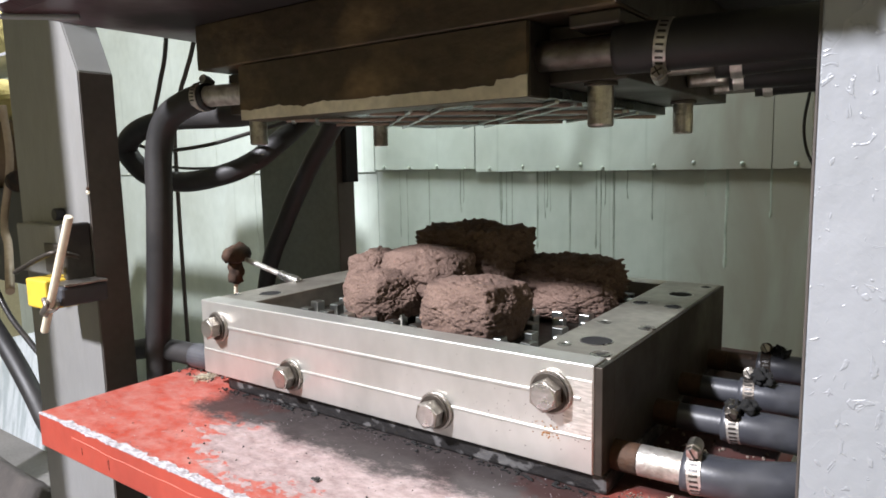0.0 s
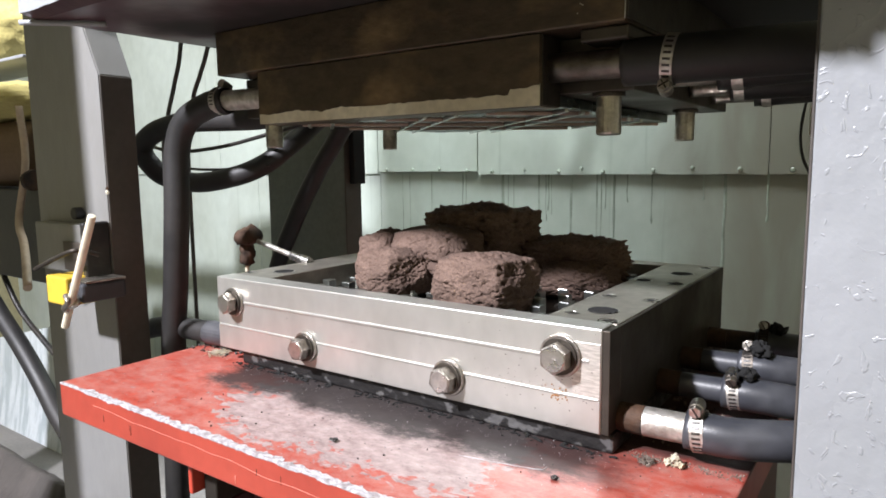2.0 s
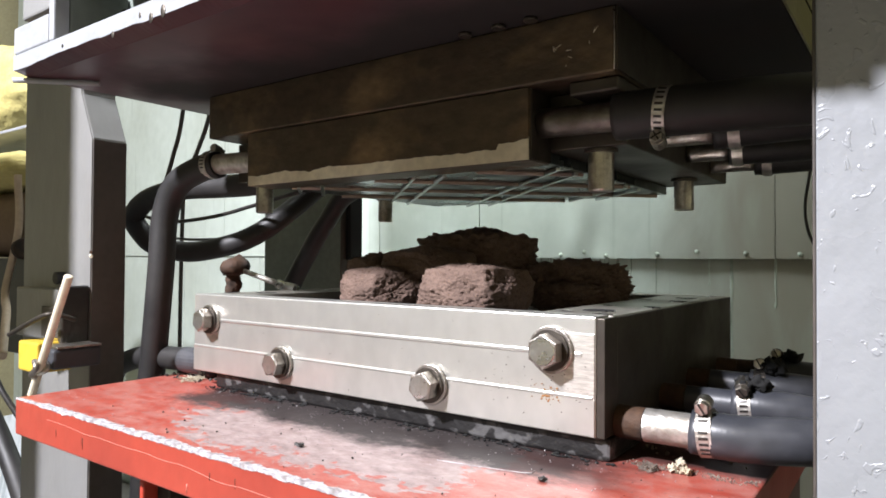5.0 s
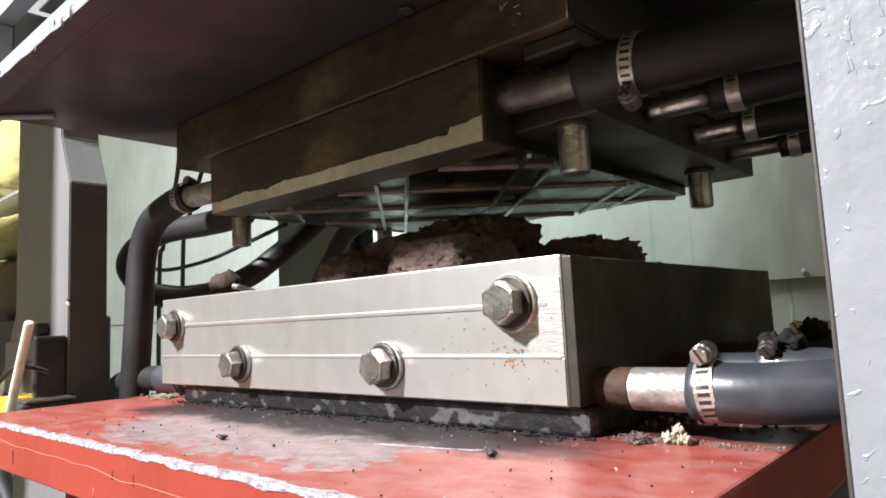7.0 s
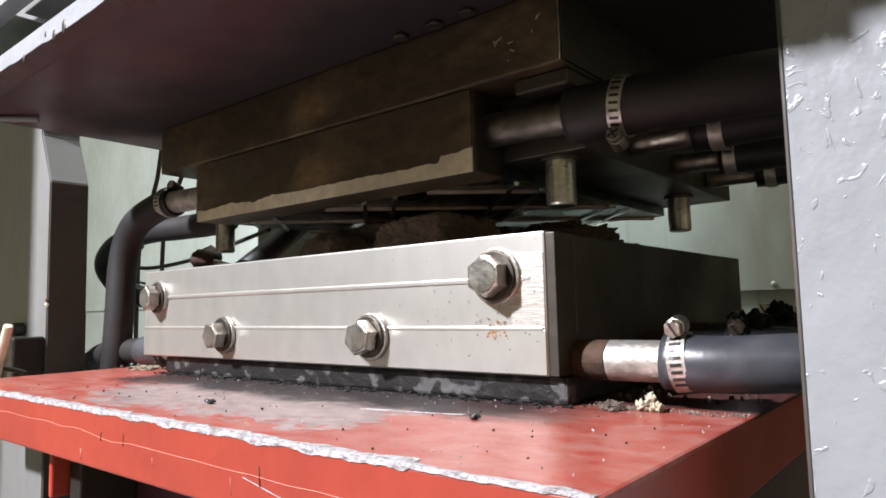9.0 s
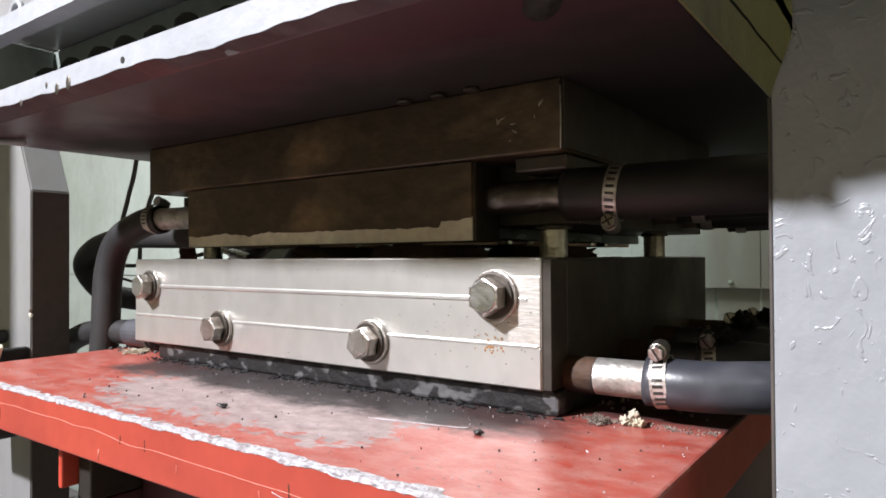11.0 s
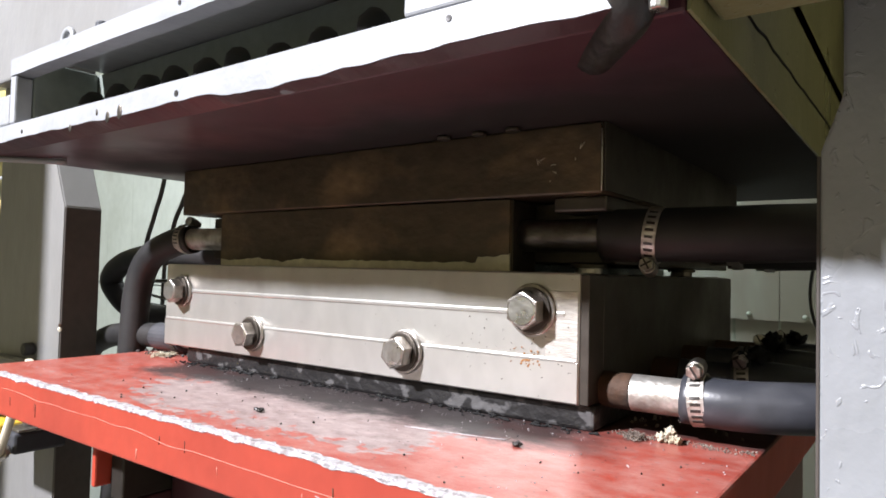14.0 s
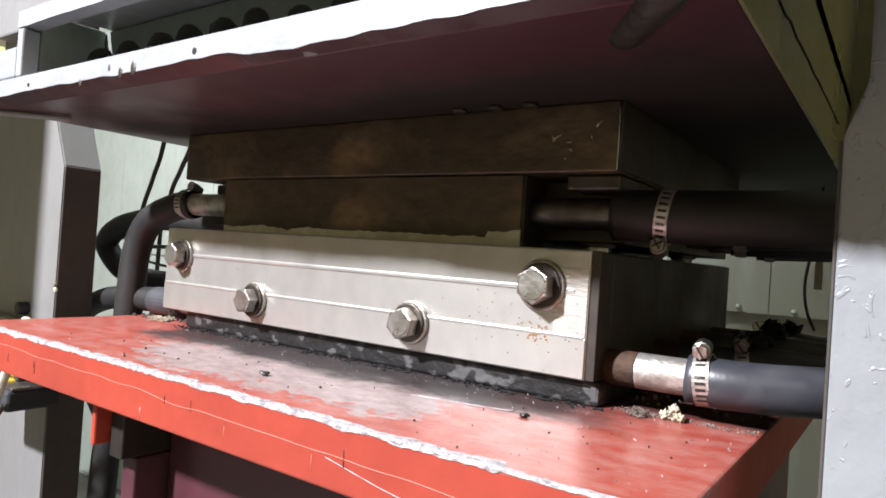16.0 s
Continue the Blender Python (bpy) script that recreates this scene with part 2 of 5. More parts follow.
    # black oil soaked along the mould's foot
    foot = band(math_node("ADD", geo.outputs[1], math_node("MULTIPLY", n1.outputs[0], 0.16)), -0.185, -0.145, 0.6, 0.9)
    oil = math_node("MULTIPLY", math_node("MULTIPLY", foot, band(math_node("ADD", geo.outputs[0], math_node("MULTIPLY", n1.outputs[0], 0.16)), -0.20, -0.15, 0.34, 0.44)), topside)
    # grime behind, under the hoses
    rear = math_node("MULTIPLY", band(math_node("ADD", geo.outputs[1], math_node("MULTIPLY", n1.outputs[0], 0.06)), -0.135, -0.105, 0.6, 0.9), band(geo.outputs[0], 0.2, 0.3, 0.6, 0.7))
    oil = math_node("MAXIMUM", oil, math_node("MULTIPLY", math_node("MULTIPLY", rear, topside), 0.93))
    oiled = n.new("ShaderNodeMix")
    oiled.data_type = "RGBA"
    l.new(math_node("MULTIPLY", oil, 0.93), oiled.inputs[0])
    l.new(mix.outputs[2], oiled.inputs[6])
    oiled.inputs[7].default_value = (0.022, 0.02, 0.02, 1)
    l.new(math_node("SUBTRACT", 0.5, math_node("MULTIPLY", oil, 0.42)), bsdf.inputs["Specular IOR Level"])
    # black specks of rubber dust and small paint chips
    speck = n.new("ShaderNodeTexNoise")
    speck.inputs["Scale"].default_value, speck.inputs["Detail"].default_value = 210, 3
    l.new(tc.outputs["Object"], speck.inputs["Vector"])
    dot = n.new("ShaderNodeMapRange")
    dot.inputs[1].default_value, dot.inputs[2].default_value, dot.inputs[4].default_value = 0.66, 0.70, 0.8
    l.new(speck.outputs[0], dot.inputs[0])
    dotted = n.new("ShaderNodeMix")
    dotted.data_type = "RGBA"
    l.new(math_node("MULTIPLY", dot.outputs[0], topside), dotted.inputs[0])
    l.new(oiled.outputs[2], dotted.inputs[6])
    dotted.inputs[7].default_value = (0.05, 0.04, 0.038, 1)
    l.new(dotted.outputs[2], bsdf.inputs["Base Color"])
    return m


def sooty_maroon():
    """Maroon gloss paint, scorched black round the hot plate."""
    m = material("maroon gloss paint", (0.085, 0.024, 0.031), 0.34, 0.0, (0.055, 0.022, 0.034), 4, 0.35, 0.65, 0.06, 30, (1, 1, 1), 0.38, 0.12, 50)
    nt = m.node_tree
    n, l = nt.nodes, nt.links
    bsdf = n["Principled BSDF"]
    old = bsdf.inputs["Base Color"].links[0].from_socket
    tc = n.new("ShaderNodeTexCoord")
    axes = n.new("ShaderNodeSeparateXYZ")
    l.new(tc.outputs["Object"], axes.inputs[0])
    cloud = n.new("ShaderNodeTexNoise")
    cloud.inputs["Scale"].default_value, cloud.inputs["Detail"].default_value = 9, 8
    l.new(tc.outputs["Object"], cloud.inputs["Vector"])
    sides = []
    for axis, a, b in ((0, -0.40, -0.30), (1, -0.385, -0.25)):
        off = n.new("ShaderNodeMath")
        off.operation = "MULTIPLY_ADD"
        off.inputs[1].default_value, off.inputs[2].default_value = 0.16, -0.08
        l.new(cloud.outputs[0], off.inputs[0])
        add = n.new("ShaderNodeMath")
        l.new(axes.outputs[axis], add.inputs[0]), l.new(off.outputs[0], add.inputs[1])
        step = n.new("ShaderNodeMapRange")
        step.interpolation_type = "SMOOTHSTEP"
        step.inputs[1].default_value, step.inputs[2].default_value = a, b
        l.new(add.outputs[0], step.inputs[0])
        sides.append(step.outputs[0])
    both = n.new("ShaderNodeMath")
    both.operation = "MULTIPLY"
    l.new(sides[0], both.inputs[0]), l.new(sides[1], both.inputs[1])
    mix = n.new("ShaderNodeMix")
    mix.data_type = "RGBA"
    l.new(both.outputs[0], mix.inputs[0])
    l.new(old, mix.inputs[6])
    mix.inputs[7].default_value = (0.013, 0.010, 0.010, 1)
    l.new(mix.outputs[2], bsdf.inputs["Base Color"])
    matt = n.new("ShaderNodeMapRange")
    matt.inputs[3].default_value, matt.inputs[4].default_value = 0.36, 0.8
    l.new(both.outputs[0], matt.inputs[0])
    l.new(matt.outputs[0], bsdf.inputs["Roughness"])
    return m


scorched = sooty_maroon()
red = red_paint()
red_dark = material("plain red paint", (0.56, 0.07, 0.035), 0.35, 0.0, (0.42, 0.05, 0.03), 7, 0.4, 0.65, 0.15, 40)


def sheet_metal():
    """Pale green painted sheet with dark vertical runs, browned to the right for the light's falloff."""
    m = material("pale green sheet", (0.46, 0.52, 0.475), 0.45, 0.05, (0.39, 0.435, 0.385), 3.5, 0.35, 0.65, 0.12, 5, (1, 1, 0.7), 0.6, 0.06, 30)
    nt = m.node_tree
    n, l = nt.nodes, nt.links
    bsdf = n["Principled BSDF"]
    old = bsdf.inputs["Base Color"].links[0].from_socket
    tc = n.new("ShaderNodeTexCoord")
    st = n.new("ShaderNodeMapping")
    st.inputs["Scale"].default_value = (42, 1, 1.1)
    l.new(tc.outputs["Object"], st.inputs[0])
    runs = n.new("ShaderNodeTexNoise")
    runs.inputs["Scale"].default_value, runs.inputs["Detail"].default_value, runs.inputs["Distortion"].default_value = 1.0, 6, 0.3
    l.new(st.outputs[0], runs.inputs["Vector"])
    r = n.new("ShaderNodeMapRange")
    r.inputs[1].default_value, r.inputs[2].default_value = 0.62, 0.72
    r.inputs[4].default_value = 0.22
    l.new(runs.outputs[0], r.inputs[0])
    mix = n.new("ShaderNodeMix")
    mix.data_type = "RGBA"
    l.new(r.outputs[0], mix.inputs[0])
    l.new(old, mix.inputs[6])
    mix.inputs[7].default_value = (0.14, 0.16, 0.13, 1)
    # light falloff put into the colour: browner towards +x, broken into tall smears
    axes = n.new("ShaderNodeSeparateXYZ")
    l.new(tc.outputs["Object"], axes.inputs[0])
    tall = n.new("ShaderNodeMapping")
    tall.inputs["Scale"].default_value = (6, 1, 2.2)
    l.new(tc.outputs["Object"], tall.inputs[0])
    falloff_noise = n.new("ShaderNodeTexNoise")
    falloff_noise.inputs["Scale"].default_value, falloff_noise.inputs["Detail"].default_value, falloff_noise.inputs["Distortion"].default_value = 1.0, 8, 0.6
    l.new(tall.outputs[0], falloff_noise.inputs["Vector"])
    end = n.new("ShaderNodeMapRange")
    end.interpolation_type = "SMOOTHSTEP"
    end.inputs[1].default_value, end.inputs[2].default_value, end.inputs[4].default_value = -0.52, 0.05, 0.62
    l.new(axes.outputs[0], end.inputs[0])
    total = n.new("ShaderNodeMath")
    l.new(falloff_noise.outputs[0], total.inputs[0]), l.new(end.outputs[0], total.inputs[1])
    # how much of the falloff brown is mixed in
    worn = n.new("ShaderNodeMapRange")
    worn.inputs[1].default_value, worn.inputs[2].default_value, worn.inputs[4].default_value = 0.62, 1.05, 0.85
    l.new(total.outputs[0], worn.inputs[0])
    brown = n.new("ShaderNodeMix")
    brown.data_type = "RGBA"
    l.new(worn.outputs[0], brown.inputs[0])
    l.new(mix.outputs[2], brown.inputs[6])
    brown.inputs[7].default_value = (0.25, 0.235, 0.19, 1)
    l.new(brown.outputs[2], bsdf.inputs["Base Color"])
    return m


sheet = sheet_metal()

# ---- building helpers ----
BASE = {}


def thing(name, base, label, category, group="", kind=""):
    ob = new(name)
    ob.empty_display_size = 0.02
    ob.location = base
    BASE[ob.name] = Vector(base)
    return tagged(ob, label, category, group, kind)


def root_of(ob):
    while ob.parent:
        ob = ob.parent
    return ob


def part(name, bm, mat, parent, label="", smooth=False):
    me = bpy.data.meshes.new(name)
    bmesh.ops.translate(bm, verts=bm.verts, vec=-BASE[root_of(parent).name])
    bm.to_mesh(me)
    bm.free()
    me.materials.append(mat)
    if smooth:
        me.shade_smooth()
    if smooth == "round":
        me.set_sharp_from_angle(angle=0.7)
    ob = new(name, me)
    ob.parent = parent
    if label:
        ob["label"] = label
    return ob


def box(x0, x1, y0, y1, z0, z1, bevel=0.0015, bm=None):
    own = bm or bmesh.new()
    made = bmesh.ops.create_cube(own, size=1)["verts"]
    for v in made:
        v.co = Vector(((x0 + x1) / 2 + v.co.x * (x1 - x0), (y0 + y1) / 2 + v.co.y * (y1 - y0), (z0 + z1) / 2 + v.co.z * (z1 - z0)))
    if bevel:
        edges = list({e for v in made for e in v.link_edges})
        bmesh.ops.bevel(own, geom=edges, offset=bevel, segments=2, affect="EDGES", profile=0.5)
    return own


def cyl(p0, p1, r0, r1=None, seg=24, bm=None, bevel=0.0):
    own = bm or bmesh.new()
    p0, p1 = Vector(p0), Vector(p1)
    d = p1 - p0
    m = Matrix.Translation((p0 + p1) / 2) @ d.to_track_quat("Z", "Y").to_matrix().to_4x4()
    made = bmesh.ops.create_cone(own, cap_ends=True, segments=seg, radius1=r0, radius2=r0 if r1 is None else r1, depth=d.length, matrix=m)["verts"]
    if bevel:
        caps = [f for v in made for f in v.link_faces if len(f.verts) > 4]
        edges = list({e for f in caps for e in f.edges})
        bmesh.ops.bevel(own, geom=edges, offset=bevel, segments=2, affect="EDGES", profile=0.5)
    return own


def spline(pts, n=10):
    pts = [Vector(p) for p in pts]
    p = [pts[0] * 2 - pts[1]] + pts + [pts[-1] * 2 - pts[-2]]
    out = []
    for i in range(1, len(p) - 2):
        a, b, c, d = p[i - 1:i + 3]
        for k in range(n):
            t = k / n
            out.append(0.5 * (2 * b + (c - a) * t + (2 * a - 5 * b + 4 * c - d) * t * t + (3 * b - a - 3 * c + d) * t ** 3))
    return out + [pts[-1]]


def tube(pts, r, seg=18, n=10, bm=None, smooth_path=True):
    """A round hose or cable along a smooth way."""
    own = bm or bmesh.new()
    way = spline(pts, n) if smooth_path else [Vector(p) for p in pts]
    rings, side = [], None
    for i, p in enumerate(way):
        d = (way[min(i + 1, len(way) - 1)] - way[max(i - 1, 0)]).normalized()
        if side is None:
            side = d.orthogonal().normalized()
        side = (side - d * side.dot(d)).normalized()
        other = d.cross(side)
        rings.append([own.verts.new(p + r * (math.cos(a) * side + math.sin(a) * other)) for a in [2 * math.pi * k / seg for k in range(seg)]])
    for a, b in zip(rings, rings[1:]):
        for k in range(seg):
            f = own.faces.new((a[k], a[(k + 1) % seg], b[(k + 1) % seg], b[k]))
            f.smooth = True
    own.faces.new(list(reversed(rings[0])))
    own.faces.new(rings[-1])
    return own


def frame_of(axis):
    return Vector(axis).normalized().to_track_quat("Z", "Y").to_matrix().to_4x4()


def hose_clamp(parent, centre, axis, r, screw=(0, 0, 1), width=0.011, mat=None, turn=1, cross=False):
    """A worm-drive clamp: slotted band, screw housing and slotted screw."""
    centre, a, s = Vector(centre), Vector(axis).normalized(), Vector(screw).normalized()
    s = (s - a * s.dot(a)).normalized()
    side = a.cross(s) * turn
    bm = bmesh.new()
    seg = 32
    rings = []
    for off, rad in ((-width / 2, r + 0.0002), (-width / 2, r + 0.0014), (width / 2, r + 0.0014), (width / 2, r + 0.0002)):
        rings.append([bm.verts.new(centre + a * off + rad * (math.cos(t) * s + math.sin(t) * side)) for t in [2 * math.pi * k / seg for k in range(seg)]])
    for i in range(4):
        p, q = rings[i], rings[(i + 1) % 4]
        for k in range(seg):
            bm.faces.new((p[k], p[(k + 1) % seg], q[(k + 1) % seg], q[k]))
    bmesh.ops.recalc_face_normals(bm, faces=bm.faces)
    band = part("band", bm, mat or pipe_steel, parent, "slotted steel clamp band")
    for k in range(-8, 9):
        bm = bmesh.new()
        t = 0.24 * k + (0.25 if k > 0 else -0.25)
        d = math.cos(t) * s + math.sin(t) * side
        m = Matrix.Translation(centre + d * (r + 0.0014)) @ Matrix((a, d.cross(a), d)).transposed().to_4x4()
        m = m @ Matrix.Diagonal((width * 0.62, 0.0022, 0.0008, 1))
        bmesh.ops.create_cube(bm, size=1, matrix=m)
        part("band_slot", bm, black, band)
    c = centre + s * (r + 0.006)
    part("screw_housing", cyl(c - side * 0.007, c + side * 0.007, 0.0068, seg=14, bevel=0.001), mat or bolt_steel, band, smooth=False)
    head = part("screw", cyl(c + side * 0.007, c + side * 0.013, 0.0062, seg=6, bevel=0.0008), bolt_steel, band)
    part("screw_slot", box(-0.0007, 0.0007, -0.005, 0.005, 0, 0.0006, 0), black, head).matrix_local = (
        Matrix.Translation(c + side * 0.0131 - BASE[root_of(parent).name]) @ frame_of(side) @ pose(0, 0, 0, 0, 0, 30) @ Matrix.Translation(BASE[root_of(parent).name]))
    if cross:
        part("screw_slot", box(-0.005, 0.005, -0.0007, 0.0007, 0, 0.0007, 0), black, head).matrix_local = (
            Matrix.Translation(c + side * 0.0131 - BASE[root_of(parent).name]) @ frame_of(side) @ pose(0, 0, 0, 0, 0, 30) @ Matrix.Translation(BASE[root_of(parent).name]))
    return band


def hex_bolt(parent, x, z, r_head, y=0.0, spin=0.0):
    """A hexagon bolt with chamfered head on a thick round washer, driven along y."""
    washer = part("washer", cyl((x, y, z), (x, y - 0.004, z), r_head * 1.38, seg=28, bevel=0.0012), bolt_steel, parent)
    part("washer_ring", cyl((x, y - 0.004, z), (x, y - 0.0065, z), r_head * 1.2, seg=28, bevel=0.0006), side_steel, washer)
    bm = cyl((x, y - 0.0065, z), (x, y - 0.0195, z), r_head, seg=6, bevel=0.0014)
    bmesh.ops.rotate(bm, verts=bm.verts, cent=(x, y, z), matrix=Matrix.Rotation(radians(spin), 3, "Y"))
    head = part("bolt_head", bm, bolt_steel, parent)
    part("head_face", cyl((x, y - 0.0195, z), (x, y - 0.0202, z), r_head * 0.78, r_head * 0.74, seg=20), bright, head)

# ---- the room ----
def wall(name, x0, x1, y0, y1, z0, z1, mat, label):
    ob = part_free(name, box(x0, x1, y0, y1, z0, z1, 0), mat)
    return tagged(ob, label, "wall" if "wall" in name else name, kind="structure")


def part_free(name, bm, mat):
    me = bpy.data.meshes.new(name)
    bm.to_mesh(me)
    bm.free()
    me.materials.append(mat)
    return new(name, me)


FLOOR = -1.10
floor = wall("floor", -4.4, 2.8, -3.6, 1.5, FLOOR - 0.1, FLOOR, concrete, "stained grey concrete workshop floor")
ceiling = wall("ceiling", -4.4, 2.8, -3.6, 1.5, 2.2, 2.3, plaster, "unseen workshop ceiling, tinted olive to warm the bounced light")
wall_north = wall("wall_north", -4.4, 2.8, 1.20, 1.35, FLOOR, 2.2, sheet, "pale green sheet metal partition with dirty runs")
wall_south = wall("wall_south", -4.4, 2.8, -3.6, -3.45, FLOOR, 2.2, plaster, "unseen workshop wall, tinted olive to warm the bounced light")
wall_west = wall("wall_west", -4.4, -4.25, -3.45, 1.20, FLOOR, 2.2, plaster, "unseen workshop wall, tinted olive to warm the bounced light")
wall_east = wall("wall_east", 2.65, 2.8, -3.45, 1.20, FLOOR, 2.2, plaster, "unseen workshop wall, tinted olive to warm the bounced light")
for ob in (floor, ceiling, wall_north, wall_south, wall_west, wall_east):
    BASE[ob.name] = Vector((0, 0, 0))

# sheets of the partition: a lower row, an upper row lapping over it, one row of rivets
edges = [-4.2, -3.2, -2.45, -1.93, -1.28, 0.35, 1.6, 2.6]
for a, b in zip(edges, edges[1:]):
    part("panel", box(a + 0.001, b - 0.001, 1.183, 1.199, FLOOR + 0.02, 0.03, 0.002), sheet, wall_north)
def dented_panel(x0, x1, z0, z1, dents):
    """A thin sheet, bowed a little and dented along its lower edge."""
    bm = bmesh.new()
    nx, nz = 60, 40
    grid = []
    for i in range(nx + 1):
        x = x0 + (x1 - x0) * i / nx
        col = []
        for j in range(nz + 1):
            z = z0 + (z1 - z0) * (j / nz) ** 2
            y = 1.172 + 0.002 * noise.noise((x * 4, z * 3, 2))
            for dx, dz, size, deep in dents:
                y += deep * math.exp(-((x - dx) / size) ** 2 - ((z - dz) / (size * 2.2)) ** 2)
            col.append(bm.verts.new((x, min(y, 1.178), z)))
        grid.append(col)
    for p, q in zip(grid, grid[1:]):
        for k in range(nz):
            bm.faces.new((p[k], q[k], q[k + 1], p[k + 1]))
    got = bmesh.ops.extrude_face_region(bm, geom=list(bm.faces))["geom"]
    bmesh.ops.translate(bm, verts=[v for v in got if isinstance(v, bmesh.types.BMVert)], vec=(0, 0.004, 0))
    bmesh.ops.recalc_face_normals(bm, faces=bm.faces)
    return bm


for a, b, low in ((-4.2, -2.15, 0.012), (-2.15, -1.281, 0.012), (-1.279, -0.875, 0.019)):
    part("panel", dented_panel(a + 0.001, b - 0.001, low, 2.15, ()), sheet, wall_north, smooth="round")
part("panel", dented_panel(-0.872, -0.051, 0.009, 2.15, ((-0.555, 0.06, 0.035, -0.007), (-0.495, 0.07, 0.03, 0.006), (-0.70, 0.10, 0.06, -0.004), (-0.25, 0.08, 0.06, -0.004))), sheet, wall_north, "dented lapping sheet", smooth="round")
part("panel", dented_panel(-0.049, 2.6, 0.009, 2.15, ((0.03, 0.12, 0.05, -0.005),)), sheet, wall_north, smooth="round")


def paint_run(x, z, long, w, seed):
    """A flat dried run, a little wavy, ending in a bead."""
    bm = bmesh.new()
    rows = []
    n = 18
    for k in range(n + 1):
        t = k / n
        xx = x + 0.004 * noise.noise((seed, t * 2.5, 0)) * t
        ww = w * (1 - 0.35 * t + 0.4 * noise.noise((seed, t * 6, 5)))
        if k > n - 3:
            ww = w * (1.25 if k < n else 0.3)
        rows.append([bm.verts.new((xx + u * ww, 1.1832 - h, z - long * t)) for u, h in ((-1, 0), (-0.5, 0.0012), (0.5, 0.0012), (1, 0))])
    for p, q in zip(rows, rows[1:]):
        for k in range(3):
            bm.faces.new((p[k], p[k + 1], q[k + 1], q[k]))
    bmesh.ops.recalc_face_normals(bm, faces=bm.faces)
    part("paint_run", bm, run_paint, wall_north, smooth=True)


for k, (x, long, w) in enumerate(((-1.182, 0.22, 0.002), (-1.151, 0.30, 0.0025), (-1.06, 0.26, 0.002), (-0.937, 0.13, 0.003), (-0.925, 0.10, 0.002), (-0.79, 0.20, 0.005),
                                  (-0.771, 0.26, 0.002), (-0.752, 0.24, 0.002), (-0.668, 0.23, 0.0035), (-0.645, 0.14, 0.002), (-0.636, 0.11, 0.003), (-0.627, 0.12, 0.0015),
                                  (-0.564, 0.27, 0.0042), (-0.487, 0.22, 0.003), (-0.474, 0.24, 0.0022), (-0.462, 0.10, 0.0015), (-0.437, 0.28, 0.0042), (-0.400, 0.08, 0.002),
                                  (-0.333, 0.135, 0.0026), (-0.201, 0.07, 0.003), (-0.149, 0.25, 0.0045), (-0.051, 0.12, 0.003))):
    paint_run(x, 0.012, long, w, 3.7 * k)
rivet = bmesh.new()
bmesh.ops.create_uvsphere(rivet, u_segments=10, v_segments=6, radius=0.0062, matrix=Matrix.Diagonal((1, 0.7, 1, 1)))
rivet_mesh = part("rivet", rivet, run_paint, wall_north, smooth=True).data
bpy.data.objects["rivet"].location = (-0.915, 1.171, 0.021)
for x, z in ((-0.822, 0.019), (-0.709, 0.023), (-0.599, 0.018), (-0.529, 0.026), (-0.466, 0.016), (-0.327, 0.020), (-0.227, 0.026), (-0.114, 0.022), (0.002, 0.020),
             (0.11, 0.022), (0.22, 0.019), (-1.02, 0.027), (-1.13, 0.025), (-1.24, 0.027)):
    ob = new("rivet", rivet_mesh)
    ob.parent = wall_north
    ob.location = (x, 1.1705, z)


# ---- the press frame ----
def column(name, sx, edge, y0, width, mat, label, inset=0.036, low=0.186, high=0.262):
    """A side plate of the press with its inner edge stepped back towards the top. sx: the way out from the press."""
    ob = thing(name, (edge + sx * width / 2, y0 + 0.027, FLOOR), label, "press column", "press columns")
    prof = [(0, FLOOR), (0, low), (inset, high), (inset, 0.95), (width, 0.95), (width, FLOOR)]
    bm = bmesh.new()
    front = [bm.verts.new((edge + sx * u, y0, z)) for u, z in prof]
    f = bm.faces.new(front)
    got = bmesh.ops.extrude_face_region(bm, geom=[f])["geom"]
    bmesh.ops.translate(bm, verts=[v for v in got if isinstance(v, bmesh.types.BMVert)], vec=(0, 0.054, 0))
    bmesh.ops.recalc_face_normals(bm, faces=bm.faces)
    bmesh.ops.bevel(bm, geom=list(bm.edges), offset=0.0018, segments=2, affect="EDGES")
    part("side_plate", bm, mat, ob)
    a, b = sorted((edge - sx * 0.0015, edge + sx * 0.0005))
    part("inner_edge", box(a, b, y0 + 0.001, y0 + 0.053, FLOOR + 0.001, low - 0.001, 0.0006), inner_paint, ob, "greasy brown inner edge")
    return ob


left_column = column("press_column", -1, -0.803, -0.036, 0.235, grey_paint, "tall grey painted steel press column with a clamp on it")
for dz, r, mat in ((0.0, 0.0042, cream), (0.006, 0.0036, rust)):
    bm = bmesh.new()
    bmesh.ops.create_icosphere(bm, subdivisions=3, radius=r, matrix=Matrix.Translation((-0.8035, -0.0355, 0.005 + dz)) @ Matrix.Diagonal((0.7, 0.7, 0.8, 1)))
    for v in bm.verts:
        v.co += v.normal * 0.0015 * noise.noise(v.co * 500)
    part("paint_chip", bm, mat, left_column)
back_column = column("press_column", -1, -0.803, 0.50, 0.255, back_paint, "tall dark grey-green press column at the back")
part("stop_block", box(-0.8012, -0.787, 0.515, 0.553, 0.001, 0.20, 0.002), soot, back_column, "black greasy stop block")
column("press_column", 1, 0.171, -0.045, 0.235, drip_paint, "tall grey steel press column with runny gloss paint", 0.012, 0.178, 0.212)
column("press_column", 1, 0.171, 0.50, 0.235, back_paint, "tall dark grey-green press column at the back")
platen = thing("upper_platen", (-0.28, 0.24, 0.23), "fixed press platen, light grey slotted front and maroon underside", "press platen")
